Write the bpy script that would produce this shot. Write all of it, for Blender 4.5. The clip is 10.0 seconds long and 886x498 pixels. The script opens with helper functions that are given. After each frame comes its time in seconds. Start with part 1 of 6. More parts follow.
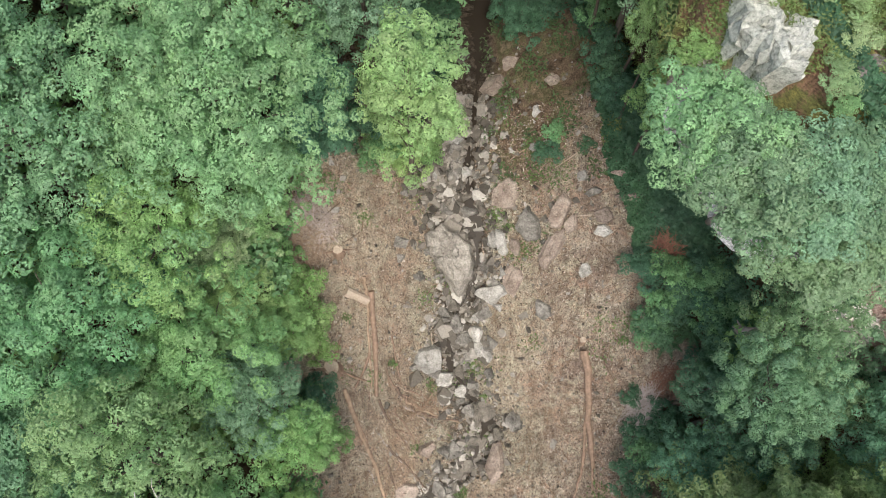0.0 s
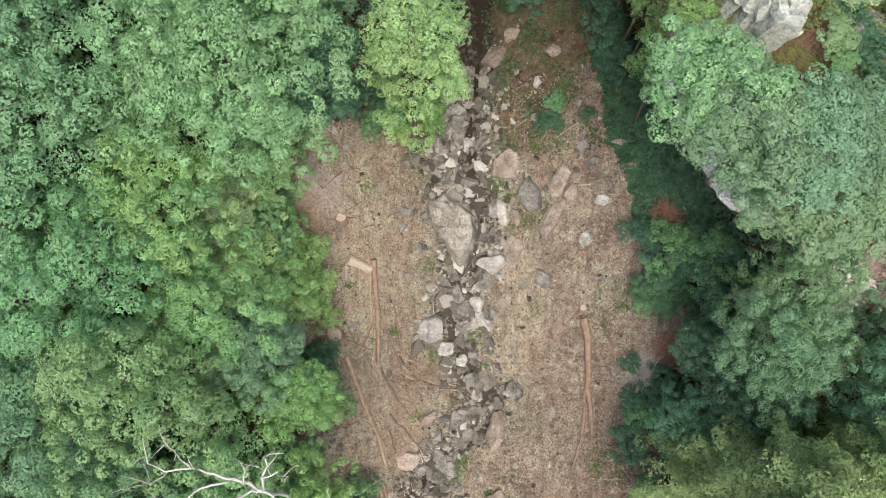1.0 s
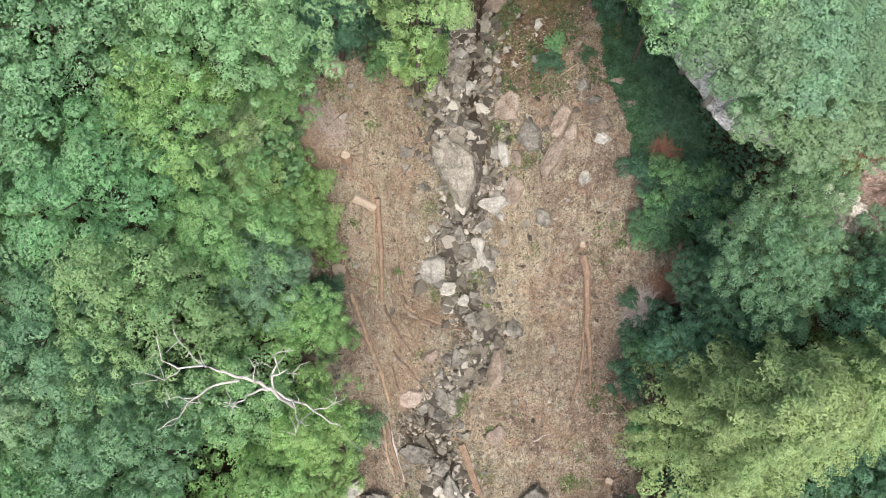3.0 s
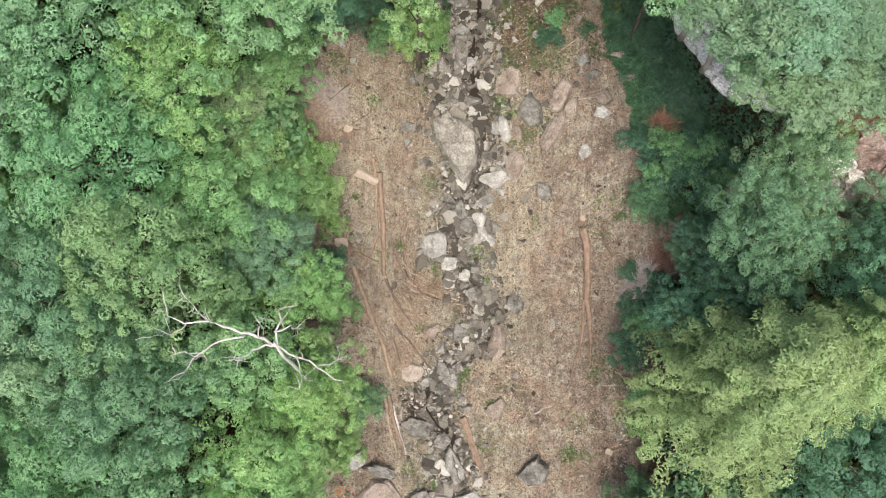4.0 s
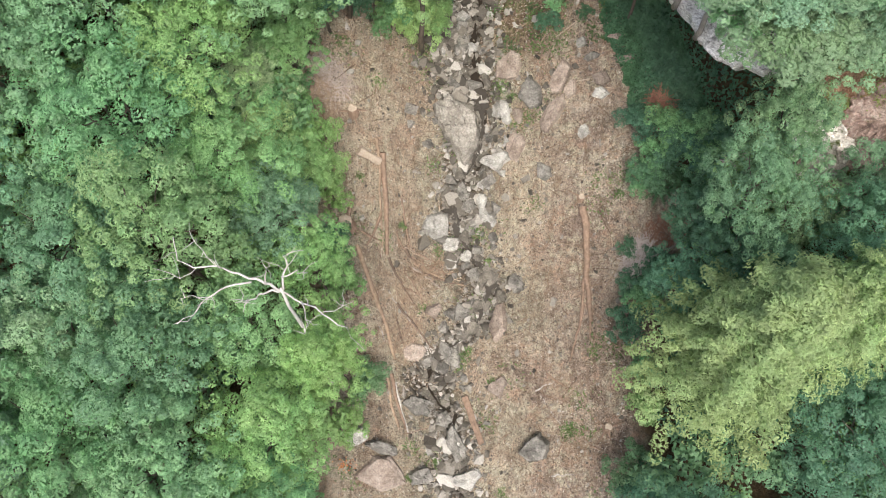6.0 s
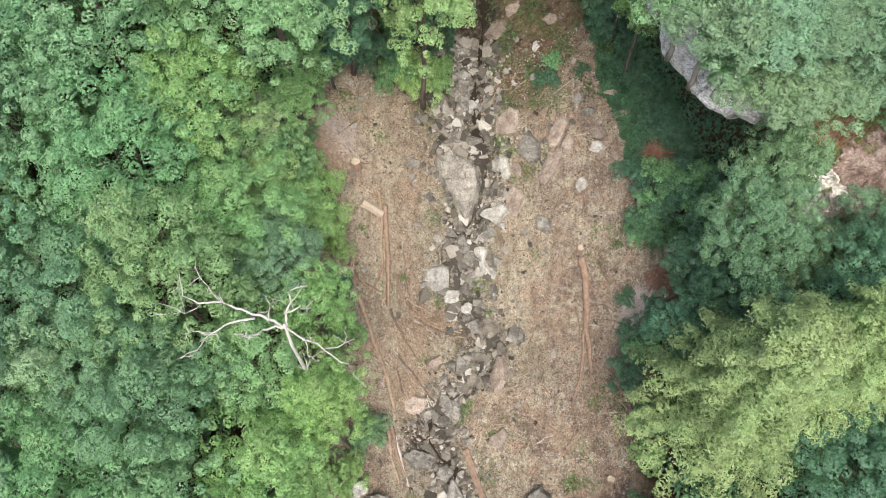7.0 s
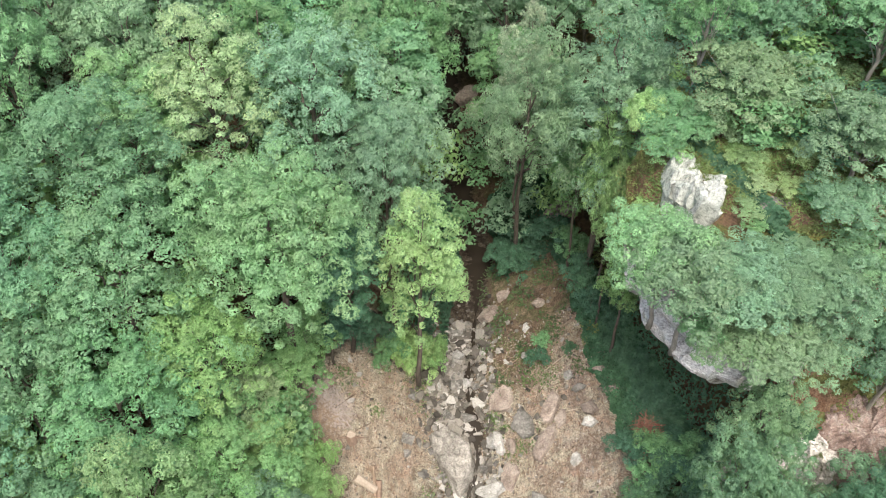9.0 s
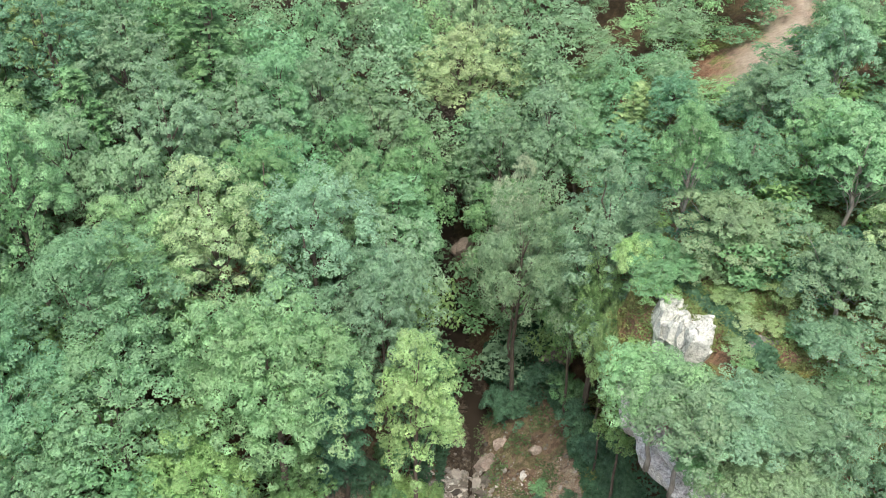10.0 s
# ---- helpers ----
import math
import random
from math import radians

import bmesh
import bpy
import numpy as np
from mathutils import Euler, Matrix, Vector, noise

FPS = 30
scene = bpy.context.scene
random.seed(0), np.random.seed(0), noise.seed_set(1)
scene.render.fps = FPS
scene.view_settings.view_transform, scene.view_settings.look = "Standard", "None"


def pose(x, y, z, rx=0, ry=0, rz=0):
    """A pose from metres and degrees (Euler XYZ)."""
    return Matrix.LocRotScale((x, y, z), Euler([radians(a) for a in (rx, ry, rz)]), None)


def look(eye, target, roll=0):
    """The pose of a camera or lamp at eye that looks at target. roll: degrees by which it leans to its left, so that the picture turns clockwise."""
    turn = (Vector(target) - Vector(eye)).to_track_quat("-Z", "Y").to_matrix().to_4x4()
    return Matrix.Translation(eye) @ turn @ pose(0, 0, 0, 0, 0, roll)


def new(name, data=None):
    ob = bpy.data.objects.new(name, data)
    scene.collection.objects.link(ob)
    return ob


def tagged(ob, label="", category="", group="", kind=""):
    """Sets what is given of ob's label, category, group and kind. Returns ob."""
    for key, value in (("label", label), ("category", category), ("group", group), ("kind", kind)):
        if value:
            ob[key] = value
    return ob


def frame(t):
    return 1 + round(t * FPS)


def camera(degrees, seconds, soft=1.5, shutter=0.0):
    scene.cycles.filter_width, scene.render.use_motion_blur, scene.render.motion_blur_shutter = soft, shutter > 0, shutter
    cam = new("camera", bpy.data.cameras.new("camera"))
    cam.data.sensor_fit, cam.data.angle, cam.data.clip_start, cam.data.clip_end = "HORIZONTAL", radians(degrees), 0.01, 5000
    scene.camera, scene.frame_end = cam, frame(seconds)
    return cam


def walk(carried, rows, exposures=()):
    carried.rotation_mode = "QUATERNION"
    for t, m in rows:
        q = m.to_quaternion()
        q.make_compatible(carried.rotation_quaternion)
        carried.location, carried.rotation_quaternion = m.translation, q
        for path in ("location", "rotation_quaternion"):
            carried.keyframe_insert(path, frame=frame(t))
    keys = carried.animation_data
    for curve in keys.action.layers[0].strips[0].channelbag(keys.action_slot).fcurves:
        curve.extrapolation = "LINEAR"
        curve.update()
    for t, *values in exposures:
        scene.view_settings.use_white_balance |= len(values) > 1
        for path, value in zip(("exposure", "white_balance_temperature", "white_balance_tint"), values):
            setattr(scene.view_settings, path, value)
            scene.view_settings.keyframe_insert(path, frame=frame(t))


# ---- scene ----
cam = camera(55.0, 10.0, soft=1.0)
PATH = [
    (0, 0.00, 0.00, 57.00, 17.40, -0.00, 0.00),
    (0.5, -0.11, -1.00, 56.98, 17.33, -0.10, 0.11),
    (1, -0.20, -1.98, 57.00, 17.22, -0.12, 0.12),
    (1.5, -0.21, -2.96, 57.01, 17.13, -0.11, 0.17),
    (2, -0.25, -3.95, 57.03, 17.02, -0.13, 0.19),
    (2.5, -0.31, -4.94, 57.05, 16.92, -0.15, 0.20),
    (3, -0.34, -5.92, 57.05, 16.81, -0.15, 0.25),
    (4.5, -0.37, -8.88, 57.03, 17.06, -0.06, 0.28),
    (5, -0.35, -9.86, 57.02, 17.53, -0.02, 0.31),
    (5.5, -0.31, -10.82, 57.00, 18.15, 0.03, 0.35),
    (7, -0.39, -13.70, 56.95, 24.15, -0.00, 0.40),
    (7.5, -0.40, -14.58, 56.93, 29.32, -0.09, 0.40),
    (8, -0.39, -15.46, 56.93, 34.55, -0.18, 0.40),
    (8.5, -0.35, -16.35, 56.92, 39.88, -0.26, 0.42),
    (9, -0.32, -17.27, 56.86, 45.28, -0.35, 0.37),
    (9.5, -0.27, -18.18, 56.79, 50.71, -0.44, 0.31),
    (10, -0.22, -19.06, 56.68, 56.18, -0.49, 0.25),
]
walk(cam, [(t, pose(x, y, z, rx, ry, rz)) for t, x, y, z, rx, ry, rz in PATH], exposures=[(0, 0.66), (2.5, 0.80), (5.5, 0.83), (8, 0.95), (10, 1.08)])

# ---- light ----
world = bpy.data.worlds.new("sky")
scene.world = world
world.use_nodes = True
wt = world.node_tree
sky = wt.nodes.new("ShaderNodeTexSky")
sky.sky_type = "NISHITA"
sky.sun_disc = False
sky.sun_elevation = radians(62)
sky.sun_rotation = radians(176)
sky.air_density = 1.0
sky.dust_density = 6.0
wt.nodes["Background"].inputs["Strength"].default_value = 0.15
wt.links.new(sky.outputs[0], wt.nodes["Background"].inputs["Color"])
sun_data = bpy.data.lights.new("sun", "SUN")
sun_data.energy = 1.5
sun_data.angle = radians(22)
sun_data.color = (1.0, 0.95, 0.87)
sun = new("sun", sun_data)
sun.matrix_world = look((0, 0, 90), (-2, 24, 40))


# ---- materials ----
def mat(name):
    m = bpy.data.materials.new(name)
    m.use_nodes = True
    nt = m.node_tree
    return m, nt, nt.nodes["Principled BSDF"]


def nd(nt, kind, **values):
    n = nt.nodes.new(kind)
    for k, v in values.items():
        n.inputs[k.replace("_", " ")].default_value = v
    return n


def noise_tex(nt, scale, detail=4.0, rough=0.6, space="Object", coord=None):
    if coord is None:
        tc = nt.nodes.new("ShaderNodeTexCoord")
        coord = tc.outputs[space]
    n = nd(nt, "ShaderNodeTexNoise", Scale=scale, Detail=detail, Roughness=rough)
    nt.links.new(coord, n.inputs["Vector"])
    return n


def ramp(nt, fac, stops):
    r = nt.nodes.new("ShaderNodeValToRGB")
    e = r.color_ramp.elements
    while len(e) < len(stops):
        e.new(0.5)
    for i, (p, c) in enumerate(stops):
        e[i].position = p
        e[i].color = (*c, 1)
    nt.links.new(fac, r.inputs["Fac"])
    return r


def mixc(nt, fac, a, b, mode="MIX"):
    m = nt.nodes.new("ShaderNodeMix")
    m.data_type = "RGBA"
    m.blend_type = mode
    for sock, v in ((m.inputs[0], fac), (m.inputs[6], a), (m.inputs[7], b)):
        if isinstance(v, (int, float)):
            sock.default_value = v
        elif isinstance(v, tuple):
            sock.default_value = (*v, 1)
        else:
            nt.links.new(v, sock)
    return m.outputs[2]


def bumped(nt, bsdf, height, strength=0.5, distance=0.05):
    b = nd(nt, "ShaderNodeBump", Strength=strength, Distance=distance)
    nt.links.new(height, b.inputs["Height"])
    nt.links.new(b.outputs[0], bsdf.inputs["Normal"])


def leaf_material(name, jitter=0.5, gloss=0.5, speckle=0.45, tufts=0.28):
    """Leaves coloured by the crown's own object colour, leaf by leaf a little different."""
    m, nt, b = mat(name)
    info = nt.nodes.new("ShaderNodeObjectInfo")
    geo = nt.nodes.new("ShaderNodeNewGeometry")
    tc = nt.nodes.new("ShaderNodeTexCoord")
    hsv = nt.nodes.new("ShaderNodeHueSaturation")
    nt.links.new(info.outputs["Color"], hsv.inputs["Color"])
    hsv.inputs["Saturation"].default_value = 0.9
    isl = geo.outputs["Random Per Island"]
    val = nd(nt, "ShaderNodeMapRange", To_Min=1 - jitter, To_Max=1 + jitter)
    nt.links.new(isl, val.inputs["Value"])
    speck = noise_tex(nt, 16.0, 2.0, 0.7, coord=tc.outputs["Object"])
    sv = nd(nt, "ShaderNodeMapRange", From_Min=0.3, From_Max=0.7, To_Min=1 - speckle, To_Max=1 + speckle)
    nt.links.new(speck.outputs["Fac"], sv.inputs["Value"])
    tuft = noise_tex(nt, 1.3, 2.0, 0.6, coord=tc.outputs["Object"])
    tv = nd(nt, "ShaderNodeMapRange", From_Min=0.32, From_Max=0.68, To_Min=1 - tufts, To_Max=1 + tufts)
    nt.links.new(tuft.outputs["Fac"], tv.inputs["Value"])
    pre = nd(nt, "ShaderNodeMath")
    pre.operation = "MULTIPLY"
    nt.links.new(tv.outputs[0], pre.inputs[0])
    nt.links.new(sv.outputs[0], pre.inputs[1])
    both = nd(nt, "ShaderNodeMath")
    both.operation = "MULTIPLY"
    nt.links.new(val.outputs[0], both.inputs[0])
    nt.links.new(pre.outputs[0], both.inputs[1])
    nt.links.new(both.outputs[0], hsv.inputs["Value"])
    big = noise_tex(nt, 0.35, 2.0, coord=tc.outputs["Object"])
    hue = nd(nt, "ShaderNodeMapRange", From_Min=0.3, From_Max=0.7, To_Min=0.485, To_Max=0.512)
    nt.links.new(big.outputs["Fac"], hue.inputs["Value"])
    nt.links.new(hue.outputs[0], hsv.inputs["Hue"])
    b.inputs["Roughness"].default_value = gloss
    b.inputs["Specular IOR Level"].default_value = 0.35
    nt.links.new(hsv.outputs[0], b.inputs["Base Color"])
    tr = nt.nodes.new("ShaderNodeBsdfTranslucent")
    warm = mixc(nt, 1.0, hsv.outputs[0], (1.02, 1.12, 0.86), "MULTIPLY")
    nt.links.new(warm, tr.inputs["Color"])
    mx = nd(nt, "ShaderNodeMixShader", Fac=0.4)
    nt.links.new(b.outputs[0], mx.inputs[1])
    nt.links.new(tr.outputs[0], mx.inputs[2])
    nt.links.new(mx.outputs[0], nt.nodes["Material Output"].inputs["Surface"])
    return m


def bark_material(name, dark, light, scale=6.0):
    m, nt, b = mat(name)
    tc = nt.nodes.new("ShaderNodeTexCoord")
    mp = nd(nt, "ShaderNodeMapping", Scale=(1, 1, 0.25))
    nt.links.new(tc.outputs["Object"], mp.inputs["Vector"])
    n = noise_tex(nt, scale, 6, 0.7, coord=mp.outputs[0])
    r = ramp(nt, n.outputs["Fac"], [(0.3, dark), (0.7, light)])
    nt.links.new(r.outputs[0], b.inputs["Base Color"])
    b.inputs["Roughness"].default_value = 0.9
    bumped(nt, b, n.outputs["Fac"], 0.6, 0.03)
    return m


def rock_material(name, dark, mid, light, scale=1.2, moss=0.0):
    """Weathered stone: broad tone, stains, thin cracks and pale lichen."""
    m, nt, b = mat(name)
    geo = nt.nodes.new("ShaderNodeNewGeometry")
    info = nt.nodes.new("ShaderNodeObjectInfo")
    co = geo.outputs["Position"]
    n = noise_tex(nt, scale, 8, 0.7, coord=co)
    f = noise_tex(nt, scale * 9, 6, 0.75, coord=co)
    r = ramp(nt, n.outputs["Fac"], [(0.32, dark), (0.48, mid), (0.62, light)])
    g = ramp(nt, f.outputs["Fac"], [(0.34, (0.42, 0.41, 0.40)), (0.5, (0.95, 0.95, 0.95)), (0.66, (1.3, 1.3, 1.3))])
    col = mixc(nt, 1.0, r.outputs[0], g.outputs[0], "MULTIPLY")
    vor = nd(nt, "ShaderNodeTexVoronoi", Scale=0.8, Randomness=1.0)
    vor.feature = "DISTANCE_TO_EDGE"
    warp = mixc(nt, 0.5, co, f.outputs["Color"], "ADD")
    nt.links.new(warp, vor.inputs["Vector"])
    crack = ramp(nt, vor.outputs["Distance"], [(0.0, (0.35, 0.33, 0.31)), (0.018, (1, 1, 1))])
    col = mixc(nt, 0.55, col, crack.outputs[0], "MULTIPLY")
    lich = noise_tex(nt, 3.4, 5, 0.8, coord=co)
    lk = ramp(nt, lich.outputs["Fac"], [(0.58, (0, 0, 0)), (0.66, (0.6, 0.6, 0.6))])
    col = mixc(nt, lk.outputs[0], col, tuple(min(0.7, c * 1.35) for c in light))
    tone = nd(nt, "ShaderNodeMapRange", To_Min=0.82, To_Max=1.22)
    nt.links.new(info.outputs["Random"], tone.inputs["Value"])
    hs = nt.nodes.new("ShaderNodeHueSaturation")
    nt.links.new(col, hs.inputs["Color"])
    nt.links.new(tone.outputs[0], hs.inputs["Value"])
    col = hs.outputs[0]
    if moss:
        mm = noise_tex(nt, 0.9, 5, 0.7, coord=co)
        mr = ramp(nt, mm.outputs["Fac"], [(0.62 - moss * 0.2, (0, 0, 0)), (0.68 - moss * 0.15, (1, 1, 1))])
        col = mixc(nt, mr.outputs[0], col, (0.09, 0.11, 0.035))
    nt.links.new(col, b.inputs["Base Color"])
    b.inputs["Roughness"].default_value = 0.85
    bumped(nt, b, f.outputs["Fac"], 0.9, 0.06)
    return m


def ground_material():
    """Bare reddish earth with straw and chips; dark leaf litter away from the cleared strip."""
    m, nt, b = mat("earth_and_litter")
    tc = nt.nodes.new("ShaderNodeTexCoord")
    co = tc.outputs["Object"]
    n1 = noise_tex(nt, 0.28, 6, 0.65, coord=co)
    n2 = noise_tex(nt, 2.2, 7, 0.75, coord=co)
    n3 = noise_tex(nt, 13.0, 6, 0.85, coord=co)
    base = ramp(nt, n1.outputs["Fac"], [(0.34, (0.245, 0.180, 0.136)), (0.44, (0.340, 0.272, 0.206)),
                                        (0.54, (0.410, 0.350, 0.268)), (0.66, (0.480, 0.430, 0.330))])
    red = noise_tex(nt, 0.55, 5, 0.7, coord=co)
    rk = ramp(nt, red.outputs["Fac"], [(0.50, (0, 0, 0)), (0.62, (0.75, 0.75, 0.75))])
    russet = nt.nodes.new("ShaderNodeAttribute")
    russet.attribute_name = "russet"
    pinkish = ramp(nt, n1.outputs["Fac"], [(0.34, (0.170, 0.122, 0.100)), (0.46, (0.240, 0.184, 0.150)), (0.56, (0.295, 0.244, 0.200)), (0.68, (0.375, 0.330, 0.275))])
    earthy = mixc(nt, russet.outputs["Fac"], base.outputs[0], pinkish.outputs[0])
    earthy = mixc(nt, rk.outputs[0], earthy, (0.290, 0.188, 0.138))
    straw = noise_tex(nt, 0.8, 6, 0.75, coord=co)
    sk = ramp(nt, straw.outputs["Fac"], [(0.50, (0, 0, 0)), (0.60, (0.7, 0.7, 0.7))])
    earthy = mixc(nt, sk.outputs[0], earthy, (0.40, 0.365, 0.275))
    drag = nd(nt, "ShaderNodeMapping", Scale=(2.6, 0.22, 1.0))
    nt.links.new(co, drag.inputs["Vector"])
    dn = noise_tex(nt, 1.0, 5, 0.7, coord=drag.outputs[0])
    dr = ramp(nt, dn.outputs["Fac"], [(0.36, (0.66, 0.62, 0.59)), (0.5, (1.0, 1.0, 1.0)), (0.66, (1.16, 1.14, 1.12))])
    earthy = mixc(nt, 0.85, earthy, dr.outputs[0], "MULTIPLY")
    silt = nt.nodes.new("ShaderNodeAttribute")
    silt.attribute_name = "silt"
    sl = ramp(nt, straw.outputs["Fac"], [(0.38, (0.13, 0.115, 0.085)), (0.5, (0.245, 0.23, 0.172)), (0.62, (0.37, 0.355, 0.285))])
    sf = nd(nt, "ShaderNodeMath")
    sf.operation = "MULTIPLY"
    nt.links.new(silt.outputs["Fac"], sf.inputs[0])
    sf.inputs[1].default_value = 0.75
    earthy = mixc(nt, sf.outputs[0], earthy, sl.outputs[0])
    earthy = mixc(nt, 1.0, earthy, (1.06, 1.12, 1.16), "MULTIPLY")
    mid = ramp(nt, n2.outputs["Fac"], [(0.32, (0.42, 0.38, 0.35)), (0.47, (0.95, 0.95, 0.95)), (0.66, (1.38, 1.36, 1.32))])
    col = mixc(nt, 0.85, earthy, mid.outputs[0], "MULTIPLY")
    fine = ramp(nt, n3.outputs["Fac"], [(0.37, (0.30, 0.28, 0.26)), (0.48, (0.96, 0.96, 0.96)), (0.61, (1.75, 1.73, 1.70))])
    col = mixc(nt, 0.95, col, fine.outputs[0], "MULTIPLY")
    vor = nd(nt, "ShaderNodeTexVoronoi", Scale=8.0, Randomness=1.0)
    nt.links.new(co, vor.inputs["Vector"])
    chip = ramp(nt, vor.outputs["Distance"], [(0.13, (1, 1, 1)), (0.19, (0, 0, 0))])
    pick = noise_tex(nt, 1.1, 4, 0.7, coord=co)
    pk = ramp(nt, pick.outputs["Fac"], [(0.46, (0, 0, 0)), (0.62, (0.45, 0.45, 0.45))])
    cm = mixc(nt, 1.0, chip.outputs[0], pk.outputs[0], "MULTIPLY")
    col = mixc(nt, cm, col, (0.64, 0.60, 0.52))
    att = nt.nodes.new("ShaderNodeAttribute")
    att.attribute_name = "litter"
    lit = ramp(nt, n2.outputs["Fac"], [(0.3, (0.035, 0.028, 0.018)), (0.55, (0.085, 0.06, 0.035)), (0.72, (0.14, 0.095, 0.055))])
    col = mixc(nt, att.outputs["Fac"], col, lit.outputs[0])
    open_floor = nt.nodes.new("ShaderNodeAttribute")
    open_floor.attribute_name = "open_floor"
    patch = noise_tex(nt, 0.42, 5, 0.7, coord=co)
    floor_col = ramp(nt, patch.outputs["Fac"], [(0.36, (0.20, 0.115, 0.075)), (0.46, (0.27, 0.18, 0.125)), (0.52, (0.16, 0.17, 0.07)), (0.66, (0.24, 0.25, 0.095))])
    ff = mixc(nt, 0.8, floor_col.outputs[0], mid.outputs[0], "MULTIPLY")
    ff = mixc(nt, 0.6, ff, fine.outputs[0], "MULTIPLY")
    col = mixc(nt, open_floor.outputs["Fac"], col, ff)
    track = nt.nodes.new("ShaderNodeAttribute")
    track.attribute_name = "track"
    tr = ramp(nt, n1.outputs["Fac"], [(0.35, (0.40, 0.325, 0.25)), (0.6, (0.50, 0.43, 0.345))])
    col = mixc(nt, track.outputs["Fac"], col, mixc(nt, 0.5, tr.outputs[0], mid.outputs[0], "MULTIPLY"))
    # darker brown and olive earth towards the ravine's head
    head_earth = nt.nodes.new("ShaderNodeAttribute")
    head_earth.attribute_name = "head_earth"
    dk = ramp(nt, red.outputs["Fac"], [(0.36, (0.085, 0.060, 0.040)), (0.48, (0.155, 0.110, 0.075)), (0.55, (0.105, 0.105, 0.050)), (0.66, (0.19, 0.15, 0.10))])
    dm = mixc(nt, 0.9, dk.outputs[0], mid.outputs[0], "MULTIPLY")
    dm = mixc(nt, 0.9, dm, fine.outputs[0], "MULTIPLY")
    col = mixc(nt, head_earth.outputs["Fac"], col, dm)
    # dark wet gravel, its colour lowered further for the shade between stones
    bed = nt.nodes.new("ShaderNodeAttribute")
    bed.attribute_name = "bed"
    grey = ramp(nt, n2.outputs["Fac"], [(0.34, (0.018, 0.014, 0.010)), (0.5, (0.055, 0.044, 0.034)), (0.66, (0.15, 0.13, 0.105))])
    gf = mixc(nt, 0.9, grey.outputs[0], fine.outputs[0], "MULTIPLY")
    col = mixc(nt, bed.outputs["Fac"], col, gf)
    nt.links.new(col, b.inputs["Base Color"])
    b.inputs["Roughness"].default_value = 0.95
    b.inputs["Specular IOR Level"].default_value = 0.15
    s = nd(nt, "ShaderNodeMath")
    s.operation = "ADD"
    nt.links.new(n2.outputs["Fac"], s.inputs[0])
    nt.links.new(n3.outputs["Fac"], s.inputs[1])
    bumped(nt, b, s.outputs[0], 1.0, 0.2)
    return m


LEAF = leaf_material("broad_leaves", 0.13, 0.55, 0.22, 0.24)
FARLEAF = leaf_material("woodland_leaves", 0.10, 0.6, 0.05, 0.24)
NEEDLE = leaf_material("needle_sprays", 0.18, 0.6, 0.15, 0.26)
BARK = bark_material("bark_grey_brown", (0.045, 0.035, 0.028), (0.17, 0.14, 0.11))
PALEBARK = bark_material("pale_grey_bark", (0.14, 0.125, 0.105), (0.40, 0.37, 0.33))
DEADWOOD = bark_material("bleached_dead_wood", (0.32, 0.30, 0.275), (0.60, 0.585, 0.56), 3.0)
LOGWOOD = bark_material("weathered_log_wood", (0.14, 0.095, 0.068), (0.33, 0.235, 0.175), 4.0)
CUTWOOD = bark_material("fresh_cut_wood", (0.30, 0.24, 0.185), (0.50, 0.43, 0.35), 9.0)
TWIG = bark_material("brush_sticks", (0.17, 0.12, 0.085), (0.42, 0.32, 0.23), 3.0)
ROCK = rock_material("grey_tan_rock", (0.075, 0.071, 0.062), (0.165, 0.158, 0.142), (0.285, 0.275, 0.25), 1.3)
PALE = rock_material("pale_limestone", (0.21, 0.205, 0.185), (0.35, 0.345, 0.32), (0.50, 0.495, 0.47), 1.6)
CLIFF = rock_material("pale_cliff_rock", (0.15, 0.125, 0.11), (0.42, 0.39, 0.36), (0.66, 0.65, 0.62), 0.7, 0.3)
RED = rock_material("reddish_ledge_rock", (0.11, 0.075, 0.065), (0.30, 0.215, 0.185), (0.46, 0.39, 0.355), 1.1, 0.15)
EARTH = ground_material()


def water_material():
    m, nt, b = mat("dark_stream_water")
    n = noise_tex(nt, 3.0, 3, 0.6)
    b.inputs["Base Color"].default_value = (0.026, 0.021, 0.016, 1)
    b.inputs["Roughness"].default_value = 0.12
    b.inputs["Specular IOR Level"].default_value = 0.06
    b.inputs["IOR"].default_value = 1.33
    bumped(nt, b, n.outputs["Fac"], 0.25, 0.05)
    return m


WATER = water_material()


# ---- shape of the land ----
THALWEG_Y = (-400, -40, -5, 1, 5, 9, 15, 20, 24, 34, 60, 120, 400)
THALWEG_Z = (-60, -15, -6.2, -5.7, -4.5, -2.9, -0.3, 1.8, 3.1, 4.4, 11.0, 24.0, 60.0)
STREAM_Y = (-400, -9, -3, 1, 4, 6, 9, 13, 17, 20, 24, 34, 48, 120, 400)
STREAM_X = (0, 0.8, 0.0, -0.6, 1.7, 2.6, 0.9, 1.3, 2.0, 1.4, 1.4, 2.8, 0.0, 0, 0)
WATER_Y = (-400, -9, -5, -3, -2.2, -1, 0.4, 1.6, 2.6, 3.8, 5, 6.2, 6.9, 8, 9.8, 10.4, 12.2, 13.4, 14.5, 16, 17, 19, 20.3, 21.5, 23.5, 25.5, 34, 48, 120, 400)
WATER_X = (0, 0.9, 0.5, 0.4, -0.7, -1.5, -1.4, -0.7, 1.2, 2.2, 2.5, 3.2, 3.2, 2.0, 0.6, 0.4, 0.4, 0.9, 1.6, 2.2, 2.4, 2.3, 1.9, 1.7, 1.7, 2.1, 2.8, 0.0, 0, 0)
